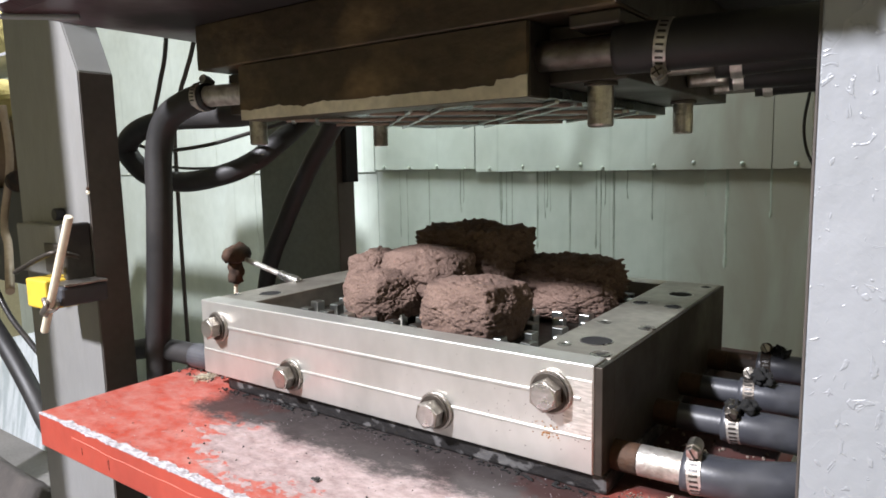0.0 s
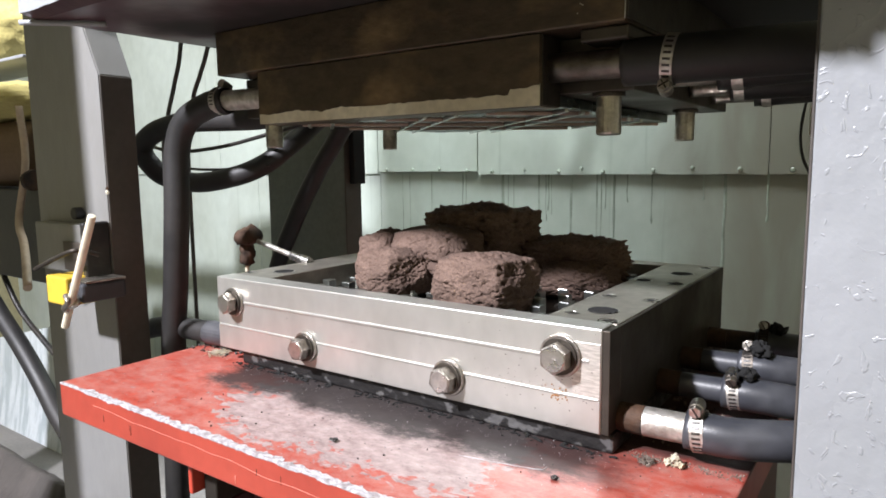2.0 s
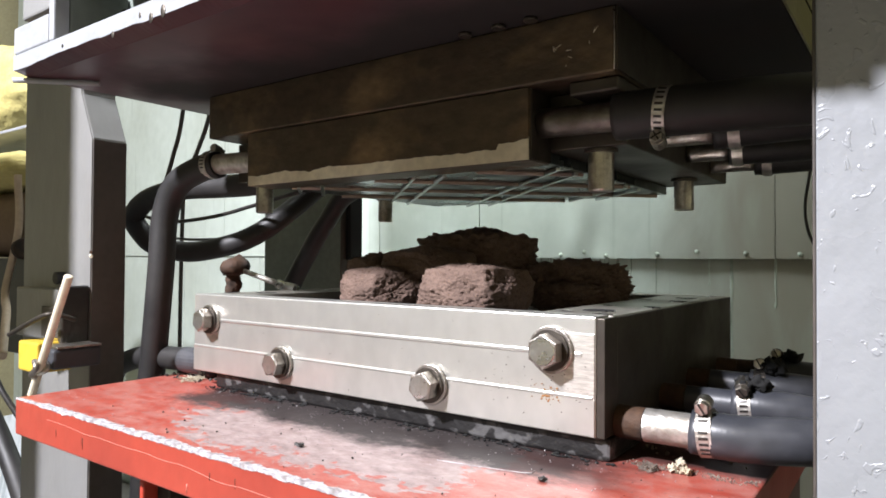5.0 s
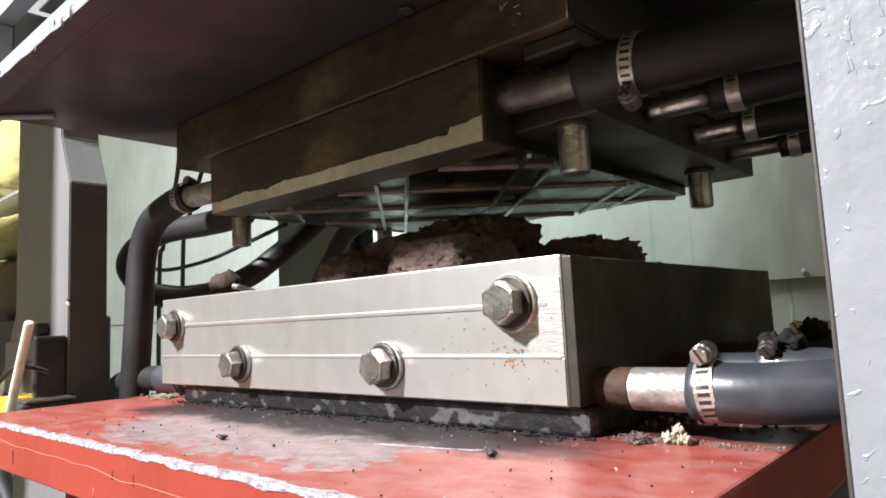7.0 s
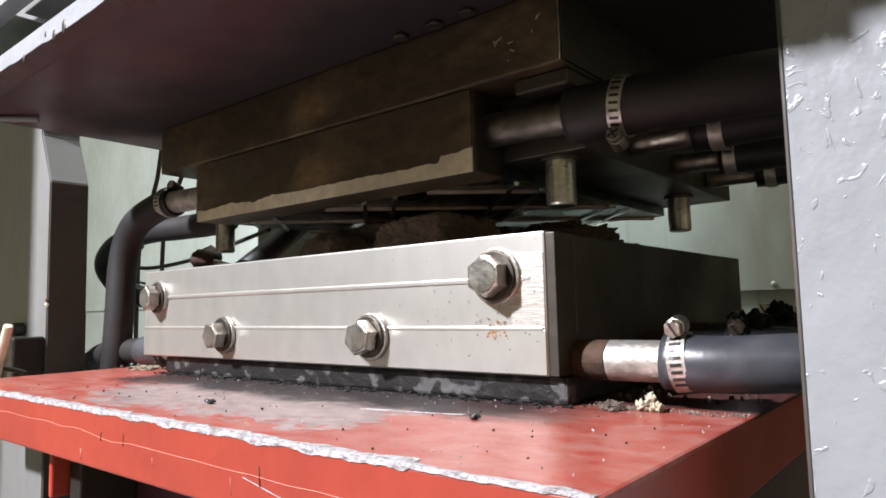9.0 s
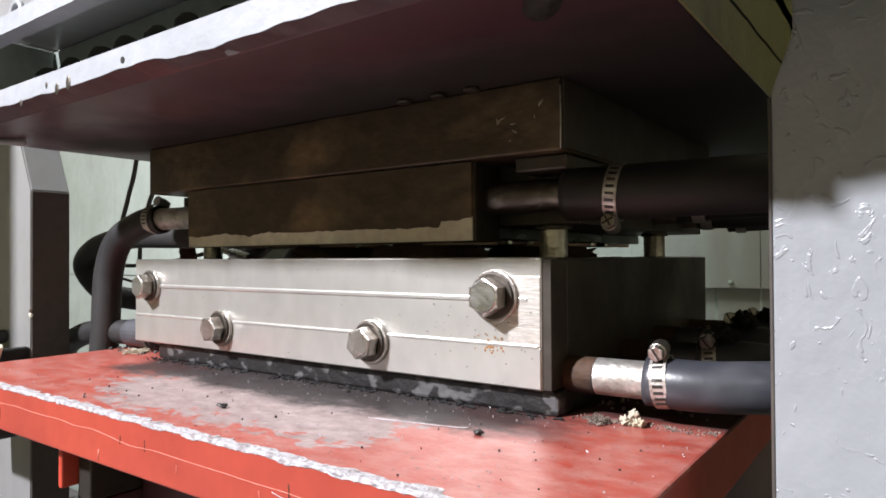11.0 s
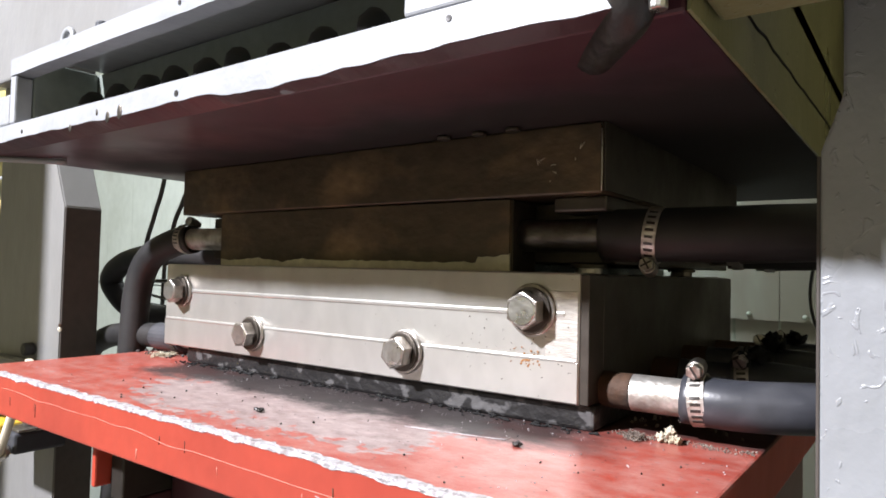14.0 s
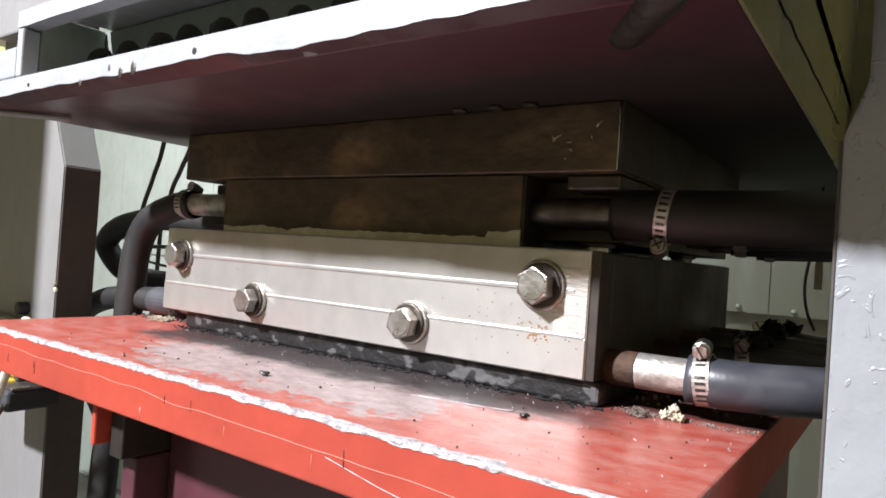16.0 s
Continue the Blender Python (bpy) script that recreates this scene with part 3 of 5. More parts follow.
part("bottom_plate", box(-0.69, 0.13, -0.172, 0.675, 0.230, 0.252, 0.002), scorched, platen, "glossy maroon underside plate, scorched round the hot plate")


def ragged(x0, x1, z0, z1, y0, y1, rag, seed, step=0.008, top=False, step_up=False, heel=None):
    """A flat bar with an uneven flame-cut lower edge (and upper edge)."""
    bm = bmesh.new()
    n = max(2, int((x1 - x0) / step))
    cols = []
    for i in range(n + 1):
        x = x0 + (x1 - x0) * i / n
        w = rag * (noise.noise((x * 9, seed, 0)) + 0.6 * noise.noise((x * 45, seed, 3)))
        w += 0.0045 * min(1, max(0, (-0.20 - x) / 0.02)) if step_up else 0
        u = rag * 0.4 * noise.noise((x * 30, seed, 7)) if top else 0
        cols.append([bm.verts.new(p) for p in ((x, y0, z0 + w - (0.0005 if heel else 0)), (x, y0, z1 + u + (w if heel else 0)), (x, y1, z1 + u + (w if heel else 0)), (x, y1, heel or z0 + w))])
    for a, b in zip(cols, cols[1:]):
        for k in range(4):
            bm.faces.new((a[k], b[k], b[(k + 1) % 4], a[(k + 1) % 4]))
    bm.faces.new(list(reversed(cols[0]))), bm.faces.new(cols[-1])
    bmesh.ops.recalc_face_normals(bm, faces=bm.faces)
    return bm


part("front_rail", ragged(-0.69, 0.106, 0.2312, 0.2535, -0.19, -0.172, 0.003, 1.3, step_up=True), light_paint, platen, "light grey flame-cut lower rail")
part("rail_underside", ragged(-0.688, 0.105, 0.2312, 0.2330, -0.1893, -0.1722, 0.003, 1.3, step_up=True, heel=0.2302), maroon, platen, "maroon underside of the rail")
# added block that fills out the platen's shadow on the right column
part("corner_blocker", box(0.1068, 0.143, -0.188, -0.1725, 0.236, 0.72, 0.004), navy, platen, "dark corner block added to shade the right column")
part("front_rail", ragged(-0.596, 0.106, 0.308, 0.326, -0.19, -0.172, 0.001, 4.1), light_paint, platen, "light grey upper rail")
part("front_plate", box(-0.69, -0.597, -0.19, -0.172, 0.2545, 0.288, 0.002), light_paint, platen)
part("slot_end", box(-0.596, -0.583, -0.19, -0.172, 0.2545, 0.307, 0.002), light_paint, platen)
part("slot_web", box(-0.596, -0.583, -0.1715, -0.101, 0.2545, 0.330, 0.002), back_paint, platen, "grimy web at the end of the slot")
part("slot_end", box(-0.030, 0.106, -0.19, -0.172, 0.2545, 0.307, 0.002), light_paint, platen)
part("side_plate", box(0.112, 0.13, -0.171, 0.675, 0.253, 0.70, 0.002), olive_paint, platen, "olive painted side with runs")
part("side_plate", box(-0.69, -0.672, -0.171, 0.675, 0.253, 0.288, 0.002), grey_paint, platen)
part("back_plate", box(-0.671, 0.111, 0.655, 0.675, 0.253, 0.33, 0.002), grey_paint, platen)
part("top_plate", box(-0.578, 0.13, -0.15, 0.675, 0.331, 0.35, 0.002), grey_paint, platen)
part("side_skirt", box(0.1302, 0.1325, -0.171, 0.675, 0.2303, 0.2560, 0.0005), olive_paint, platen, "olive painted lower side edge")
weld = [(0.1305, -0.16 + 0.025 * k, 0.268 + 0.012 * k / 20 + 0.003 * noise.noise((k * 0.8, 4, 0))) for k in range(24)]
part("weld_line", tube(weld, 0.0009, 8, 3), soot, platen, "dark cracked weld line")
part("rear_guard", box(0.131, 0.32, 0.56, 0.575, 0.24, 0.95, 0.002), olive_paint, platen, "olive guard plate")
# unseen box, added to darken the upper right column with its shadow
part("side_blocker", box(0.1335, 0.34, -0.19, -0.12, 0.240, 0.72, 0.003), olive_paint, platen, "unseen box added beside the platen to shade the right column")
# made-up sheet: blocks lamp light passing above the platen
part("front_light_stop", box(-0.845, 0.111, -0.12, -0.10, 0.351, 0.90, 0.003), grey_paint, platen, "plain grey sheet added to stop lamp light over the platen")
part("crosshead", box(-0.43, 0.111, -0.095, 0.654, 0.351, 0.90, 0.004), grey_paint, platen, "grey crosshead body above the platen")
# made-up sheet: keeps the lamp off the wall behind
part("rear_light_stop", box(-0.802, -0.431, 0.63, 0.654, 0.3305, 0.95, 0.003), grey_paint, platen, "plain grey sheet added to keep lamp light off the back wall")
part("slot_back", box(-0.66, 0.10, -0.10, -0.085, 0.253, 0.33, 0.001), back_paint, platen, "grimy inner web behind the slot")
for x, z, r in ((-0.268, 0.2425, 0.0028), (-0.56, 0.2425, 0.0022), (-0.268, 0.317, 0.0022), (0.004, 0.247, 0.002)):
    part("bolt_hole", cyl((x, -0.1905, z), (x, -0.1890, z), r, seg=10), black, platen)
for x, z, s in ((-0.378, 0.2365, 1.0), (-0.357, 0.2385, 1.2), (-0.398, 0.243, 0.6), (-0.45, 0.234, 0.7)):
    bm = bmesh.new()
    bmesh.ops.create_icosphere(bm, subdivisions=2, radius=0.004 * s, matrix=Matrix.Translation((x, -0.190, z)) @ Matrix.Diagonal((0.9, 0.25, 1.4, 1)))
    part("paint_chip", bm, side_steel, platen)
for k in range(9):
    part("knockout", cyl((0.0 + 0.008 * (k % 3), -0.1908, 0.262 + 0.008 * (k // 3)), (0.008 * (k % 3), -0.189, 0.262 + 0.008 * (k // 3)), 0.0018, seg=8), black, platen)
part("corner_bolt", cyl((0.122, -0.187, 0.227), (0.122, -0.187, 0.245), 0.0045, seg=12, bevel=0.001), bright, platen)
part("dark_strap", tube([(0.111, -0.187, 0.285), (0.110, -0.187, 0.250), (0.104, -0.176, 0.2355), (0.084, -0.150, 0.2345), (0.060, -0.116, 0.2375)], 0.0130, 16, 6), black, platen, "dark strap wrapped under the corner")
pts = [(-0.482 + 0.011 * math.cos(a), -0.181, 0.329 + 0.011 * math.sin(a)) for a in [math.pi * k / 8 for k in range(9)]]
part("lifting_eye", tube(pts, 0.003, 10, 3), light_paint, platen)
part("rounded_knob", cyl((-0.413, -0.181, 0.326), (-0.413, -0.181, 0.334), 0.006, seg=12, bevel=0.002), navy, platen)
part("flat_bar", tube([(-0.70, -0.186, 0.2262), (-0.66, -0.147, 0.2262), (-0.628, -0.114, 0.2262)], 0.0036, 8, 4), light_paint, platen, "grey round bar welded under the end")
rnd_stud = random.Random(5)
for k, x in enumerate((-0.525, -0.468, -0.409, -0.361, -0.310, -0.264, -0.207, -0.157, -0.104, -0.055)):
    bm = bmesh.new()
    high = rnd_stud.uniform(0.036, 0.044)
    prof = [(0.0155, 0), (0.0150, 0.35), (0.0140, 0.6), (0.0110, 0.82), (0.0060, 0.96), (0.0015, 1.0)]
    rings = [[bm.verts.new((x + r * math.cos(t), -0.134 + r * math.sin(t), 0.2525 + high * u)) for t in [2 * math.pi * j / 14 for j in range(14)]] for r, u in prof]
    for p, q in zip(rings, rings[1:]):
        for j in range(14):
            bm.faces.new((p[j], p[(j + 1) % 14], q[(j + 1) % 14], q[j]))
    bm.faces.new(rings[-1])
    for v in bm.verts:
        v.co += Vector((1, 1, 0.4)) * 0.002 * noise.noise(v.co * 120)
    part("domed_stud", bm, soot, platen, "black greasy domed stud inside the slot", smooth=True)
    bm = bmesh.new()
    bmesh.ops.create_icosphere(bm, subdivisions=3, radius=0.015, matrix=Matrix.Translation((x + 0.026, -0.140, 0.259)) @ Matrix.Diagonal((1.2, 0.9, 0.85, 1)))
    for v in bm.verts:
        v.co += v.normal * (0.006 * noise.noise(v.co * 80) + 0.002 * noise.noise(v.co * 300))
    part("grime_lump", bm, light_paint if k % 3 else back_paint, platen, smooth=True)
for k, x in enumerate((-0.142, -0.103, -0.068)):
    part("screw_head", cyl((x, 0.006, 0.2295), (x, 0.006, 0.226), 0.007, seg=12, bevel=0.001), side_steel, platen)

# out of view: added only to cast the shade on the left column
shade_stand = thing("shade_box", (-1.12, -0.41, FLOOR), "unseen grey box on a floor post, added to shade the left column", "control box")
part("housing", box(-1.45, -0.897, -0.45, -0.39, 0.235, 0.545, 0.006), grey_paint, shade_stand)
part("tall_blocker", box(-1.19, -0.897, -0.45, -0.39, 0.546, 1.30, 0.006), grey_paint, shade_stand)
part("post", box(-1.14, -0.985, -0.44, -0.40, FLOOR + 0.021, 0.2345, 0.004), grey_paint, shade_stand)
part("foot", box(-1.28, -0.98, -0.55, -0.29, FLOOR, FLOOR + 0.02, 0.003), grey_paint, shade_stand)

# ---- upper heating plate and upper half of the mould ----
heater = thing("heating_plate", (-0.29, 0.24, 0.17), "heat-browned steel heating plate bolted under the upper platen", "heating plate")
part("plate", box(-0.585, 0.009, 0.018, 0.475, 0.1705, 0.2298, 0.002), scale_steel, heater)
part("side_face", box(0.0092, 0.0112, 0.020, 0.474, 0.1725, 0.2293, 0.0005), side_steel, heater, "black side of the plate")
part("lower_lip", box(-0.04, 0.008, 0.03, 0.475, 0.157, 0.170, 0.002), side_steel, heater)

part("bare_edge", tube([(0.0088, 0.0180, 0.172), (0.0090, 0.0178, 0.195), (0.0087, 0.0179, 0.228)], 0.0006, 6, 4), bright, heater, "rubbed bright corner")
for k in range(9):
    x, z = -0.045 + random.uniform(-0.022, 0.040), 0.195 + random.uniform(-0.016, 0.014)
    part("scratch", tube([(x, 0.0181, z), (x + random.uniform(-0.004, 0.006), 0.0181, z + random.uniform(-0.006, 0.006))], 0.0004, 5, 2), clean_strip, heater)

upper = thing("upper_mould", (-0.29, 0.24, 0.1), "upper mould half of browned steel with a wiped lower edge", "mould half")
part("front_plate", box(-0.502, -0.078, 0.023, 0.066, 0.0992, 0.1695, 0.0012), scale_steel, upper, "brown front plate of the mould")
part("end_face", box(-0.0778, -0.0764, 0.0245, 0.0655, 0.1005, 0.1690, 0.0004), side_steel, upper, "dark end of the front plate")
part("carrier_plate", box(-0.585, 0.002, 0.068, 0.462, 0.1135, 0.1695, 0.0015), side_steel, upper, "oily carrier plate")
part("core_plate", box(-0.501, -0.079, 0.0665, 0.450, 0.1015, 0.113, 0.001), core_steel, upper, "polished core plate")
part("wiped_strip", ragged(-0.5015, -0.0785, 0.0998, 0.1215, 0.0215, 0.0232, 0.0, 2.0, 0.003), clean_strip, upper, "wiped pale lower edge")
strip = bmesh.new()
n = 140
row = []
for i in range(n + 1):
    x = -0.5015 + 0.423 * i / n
    lift = 0.0130 + 0.003 * noise.noise((x * 22, 5, 0)) + 0.0022 * noise.noise((x * 90, 2, 0)) + (0.006 if i > n - 12 else 0)
    row.append([strip.verts.new((x, y, z)) for y, z in ((0.0208, 0.0999 + lift), (0.0208, 0.169), (0.023, 0.169), (0.023, 0.0999 + lift))])
for a, b in zip(row, row[1:]):
    for k in range(4):
        strip.faces.new((a[k], b[k], b[(k + 1) % 4], a[(k + 1) % 4]))
strip.faces.new(list(reversed(row[0]))), strip.faces.new(row[-1])
bmesh.ops.recalc_face_normals(strip, faces=strip.faces)
part("scale_crust", strip, scale_steel, upper, "dark baked crust with an uneven lower edge")


def lattice_bar(x_at, y_at, direction, w, mat, name):
    """A bar on the underside at 45 degrees, cut off at the core's edges."""
    d = Vector((direction, 1, 0)).normalized()
    lo, hi = -9, 9
    for p, q, a, b in ((x_at, d.x, -0.497, -0.083), (y_at, d.y, 0.070, 0.447)):
        s, e = sorted(((a - p) / q, (b - p) / q))
        lo, hi = max(lo, s), min(hi, e)
    if hi - lo < 0.02:
        return
    bm = bmesh.new()
    m = Matrix.Translation(Vector((x_at, y_at, 0.0995)) + d * (lo + hi) / 2) @ Matrix((d, Vector((-d.y, d.x, 0)), Vector((0, 0, 1)))).transposed().to_4x4()
    bmesh.ops.create_cube(bm, size=1, matrix=m @ Matrix.Diagonal((hi - lo, w, 0.0042, 1)))
    bmesh.ops.bevel(bm, geom=list(bm.edges), offset=0.0008, segments=1, affect="EDGES")
    part(name, bm, mat, upper)


for k in range(-2, 4):
    for off in (0, 0.045):
        lattice_bar(-0.237 + 0.2 * k + off, 0.05, -1, 0.005, rib_steel, "rib")
for k in range(-3, 4):
    lattice_bar(-0.19 + 0.15 * k, 0.05, 1, 0.006, copper_rib, "cross_rib")
for x, y in ((-0.03, 0.083), (-0.031, 0.369), (-0.569, 0.104), (-0.560, 0.369)):
    pin = part("guide_pin", cyl((x, y, 0.0705), (x, y, 0.1135), 0.0128, seg=24, bevel=0.0025), bolt_steel, upper, smooth=False)
    part("pin_collar", cyl((x, y, 0.1095), (x, y, 0.1136), 0.0165, seg=24, bevel=0.0008), side_steel, pin)

# upper pipes and hoses
def pipe_and_hose(name, label, pipe_pts, pipe_r, hose_pts, hose_r, hose_mat, clamp_at, clamp_dir, screw, base, pipe_mat=None, turn=1):
    ob = thing(name, base, label, "hose")
    part("pipe", tube(pipe_pts, pipe_r, 24, 6), pipe_mat or side_steel, ob, "steel pipe stub")
    part("rubber_hose", tube(hose_pts, hose_r, 22, 10), hose_mat, ob, "black rubber hose")
    hose_clamp(ob, clamp_at, clamp_dir, hose_r, screw, turn=turn, cross=turn < 0)
    return ob


pipe_and_hose("heating_hose", "thick black rubber hose clamped on an upper steel pipe",
              [(-0.0775, 0.046, 0.138), (0.02, 0.055, 0.138)], 0.0145,
              [(-0.004, 0.056, 0.138), (0.05, 0.062, 0.138), (0.14, 0.085, 0.140), (0.24, 0.13, 0.142), (0.40, 0.17, 0.140)], 0.0225,
              rubber, (0.039, 0.0605, 0.138), (1, 0.1, -0.12), (0.0, -0.25, -0.97), (-0.04, 0.05, 0.138), dull_steel, turn=-1)
pipe_and_hose("heating_hose", "black hose with a bright band on the upper mould",
              [(0.003, 0.160, 0.133), (0.06, 0.162, 0.133)], 0.0105,
              [(0.058, 0.162, 0.133), (0.13, 0.17, 0.136), (0.22, 0.20, 0.14), (0.38, 0.23, 0.14)], 0.017,
              rubber, (0.078, 0.164, 0.1335), (1, 0.08, 0), (0, 0.7, 0.8), (0.02, 0.16, 0.133), bolt_steel)
pipe_and_hose("heating_hose", "black hose on the rear pipe of the upper mould",
              [(0.003, 0.268, 0.130), (0.05, 0.27, 0.130)], 0.010,
              [(0.048, 0.27, 0.130), (0.12, 0.28, 0.13), (0.22, 0.30, 0.135), (0.38, 0.33, 0.14)], 0.016,
              rubber, (0.058, 0.271, 0.130), (1, 0.1, 0), (0, 0.7, 0.8), (0.02, 0.27, 0.13), bolt_steel)
pipe_and_hose("heating_hose", "black hose on the last pipe of the upper mould",
              [(0.003, 0.375, 0.128), (0.06, 0.377, 0.128)], 0.009,
              [(0.055, 0.377, 0.128), (0.12, 0.385, 0.13), (0.22, 0.40, 0.135), (0.38, 0.43, 0.14)], 0.015,
              rubber, (0.07, 0.378, 0.128), (1, 0.1, 0), (0, 0.7, 0.8), (0.02, 0.375, 0.128), bolt_steel)
pipe_and_hose("heating_hose", "thick black hose bending down from an upper pipe",
              [(-0.5025, 0.060, 0.140), (-0.56, 0.055, 0.140), (-0.62, 0.046, 0.140)], 0.0150,
              [(-0.605, 0.049, 0.140), (-0.645, 0.042, 0.134), (-0.690, 0.034, 0.112), (-0.712, 0.030, 0.065), (-0.718, 0.028, -0.02), (-0.735, 0.028, -0.15), (-0.755, 0.028, -0.30), (-0.77, 0.03, -0.75), (-0.78, 0.10, -1.06)], 0.0195,
              rubber, (-0.618, 0.047, 0.140), (-1, -0.15, 0), (0, 0.3, 0.95), (-0.52, 0.06, 0.14), pipe_steel)

loop = thing("looped_hose", (-0.80, 0.20, 0.05), "black rubber hose hanging in a loop between the columns", "hose")
part("rubber_hose", tube([(-0.586, 0.12, 0.122), (-0.63, 0.12, 0.119), (-0.708, 0.12, 0.120), (-0.803, 0.11, 0.120), (-0.883, 0.10, 0.105), (-0.926, 0.10, 0.077), (-0.915, 0.11, 0.046), (-0.90, 0.13, 0.025), (-0.858, 0.17, 0.014), (-0.782, 0.20, 0.027), (-0.739, 0.23, 0.049), (-0.712, 0.26, 0.079), (-0.70, 0.30, 0.112), (-0.68, 0.36, 0.17)], 0.0185, 20, 6), rubber, loop)
rear_hose = thing("drain_hose", (-0.75, 0.42, -0.1), "black rubber hose running down behind the mould", "hose")
part("rubber_hose", tube([(-0.587, 0.39, 0.14), (-0.65, 0.40, 0.142), (-0.70, 0.40, 0.122), (-0.735, 0.40, 0.085), (-0.783, 0.40, 0.03), (-0.86, 0.40, -0.078), (-0.932, 0.40, -0.216), (-0.98, 0.40, -0.5), (-1.0, 0.40, -1.08)], 0.0185, 20, 8), rubber, rear_hose)


def cable(pts, r, mat, label, name="cable"):
    ob = thing(name, pts[0], label, "cable")
    part("sheath", tube(pts, r, 8, 8), mat, ob)
    return ob


cable([(-0.90, 0.20, 0.50), (-0.937, 0.20, 0.278), (-0.968, 0.20, 0.20), (-1.000, 0.20, 0.125), (-1.02, 0.20, -0.02), (-1.03, 0.2, -1.09)], 0.0042, grey_cable, "thin dark cable hanging between the columns")
cable([(-0.80, 0.22, 0.46), (-0.880, 0.22, 0.272), (-0.910, 0.22, 0.22), (-0.940, 0.22, 0.165), (-0.965, 0.22, 0.02), (-0.97, 0.22, -1.09)], 0.0042, grey_cable, "thin grey cable hanging between the columns")
cable([(-1.14, 0.21, 0.105), (-1.05, 0.20, 0.085), (-0.952, 0.19, 0.073), (-0.83, 0.20, 0.08), (-0.713, 0.20, 0.096), (-0.60, 0.2, 0.113)], 0.0036, black, "thin black cable strung across behind the hoses")
cable([(-1.12, 0.23, 0.06), (-0.956, 0.21, 0.041), (-0.822, 0.20, 0.038), (-0.72, 0.22, 0.045)], 0.0026, black, "thin black wire strung across behind the hoses")
tag = thing("hanging_tag", (0.095, 0.60, 0.2295), "small white tag on a thin dark cable", "tag")
part("cable", tube([(0.10, 0.60, 0.2295), (0.092, 0.60, 0.15), (0.084, 0.60, 0.09), (0.088, 0.60, 0.05), (0.10, 0.60, 0.02)], 0.0022, 8, 6), black, tag)
part("tag", box(0.0955, 0.1065, 0.5985, 0.6005, 0.080, 0.126, 0.0008), cream, tag)

# ---- what rises: table, mould, raw rubber, lower hoses ----
LIFT = [
    (0.0, -0.2505),
    (0.5, -0.2499),
    (1.0, -0.2414),
    (1.5, -0.2310),
    (2.0, -0.2195),
    (2.5, -0.2086),
    (3.0, -0.1967),
    (3.5, -0.1856),
    (6.0, -0.1283),
    (6.5, -0.1178),
    (7.0, -0.1071),
    (7.5, -0.0964),
    (8.0, -0.0852),
    (8.5, -0.0743),
    (11.0, -0.0202),
    (11.5, -0.0099),
    (12.0, -0.0045),
    (12.5, -0.0020),
    (13.0, 0.0000),
    (13.5, 0.0000),
    (14.0, 0.0000),
    (14.5, 0.0000),
    (15.0, 0.0000),
    (15.5, 0.0000),
    (16.0, 0.0000),
]
RISING = []

table = thing("press_table", (-0.28, 0.18, -0.021), "red painted steel press table, paint worn to oily grey", "press table")
RISING.append(table)
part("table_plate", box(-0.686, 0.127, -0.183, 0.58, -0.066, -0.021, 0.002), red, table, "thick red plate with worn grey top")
edge = bmesh.new()
rows_ = []
n = 260
for i in range(n + 1):
    x = -0.684 + 0.809 * i / n
    k = 0.62 if x > -0.62 else 0.35
    inn = 1.45 * k * (0.008 + 0.007 * noise.noise((x * 24, 1, 0)) + 0.005 * noise.noise((x * 95, 9, 0)) + 0.003 * noise.noise((x * 260, 4, 0)))
    dn = k * (0.0045 + 0.003 * noise.noise((x * 40, 6, 0)) + 0.0025 * noise.noise((x * 170, 2, 0)))
    if x > 0.03:
        inn, dn = inn * 0.5, dn * 0.6
    rows_.append([edge.verts.new(p) for p in ((x, -0.183 + max(inn, 0.001), -0.0206), (x, -0.1834, -0.0204 + 0.0003 * noise.noise((x * 300, 0, 0))), (x, -0.1836, -0.021 - max(dn, 0.001)), (x, -0.181, -0.0235))])
for a, b in zip(rows_, rows_[1:]):
    for k in range(4):
        edge.faces.new((a[k], b[k], b[(k + 1) % 4], a[(k + 1) % 4]))
edge.faces.new(list(reversed(rows_[0]))), edge.faces.new(rows_[-1])
bmesh.ops.recalc_face_normals(edge, faces=edge.faces)
part("worn_edge", edge, bare, table, "scraped bare metal along the front edge")
pts = [(-0.60 + 0.72 * k / 24, -0.1832, -0.036 - 0.010 * k / 24 + 0.004 * noise.noise((k * 0.5, 3, 0))) for k in range(25)]
part("scratch", tube(pts, 0.00022, 6, 3), scratch_red, table, "long pale scratch in the paint")
part("scratch", tube([(-0.10, -0.1832, -0.045), (-0.03, -0.1832, -0.056), (0.06, -0.1832, -0.060)], 0.0003, 6, 3), bare, table)
part("scratch", tube([(-0.115, -0.074, -0.0208), (-0.04, -0.060, -0.0208), (-0.032, -0.050, -0.0208)], 0.0005, 6, 3), bare, table)
for k in range(9):
    x, z = random.uniform(-0.66, 0.1), random.uniform(-0.055, -0.034)
    part("scrape", tube([(x, -0.1831, z), (x + random.uniform(-0.001, 0.001), -0.1831, z - random.uniform(0.004, 0.013))], random.uniform(0.0002, 0.0005), 6, 2), rust if k % 3 else scratch_red, table)
part("support_block", box(-0.40, 0.09, -0.10, 0.5, -0.62, -0.0665, 0.004), maroon, table, "deep maroon press ram housing")
part("bracket_flange", box(-0.432, -0.425, -0.165, -0.05, -0.113, -0.0665, 0.002), red_dark, table, "red bracket flange")
part("bracket_web", box(-0.424, -0.401, -0.150, -0.05, -0.125, -0.0665, 0.002), side_steel, table, "dark worn bracket web")
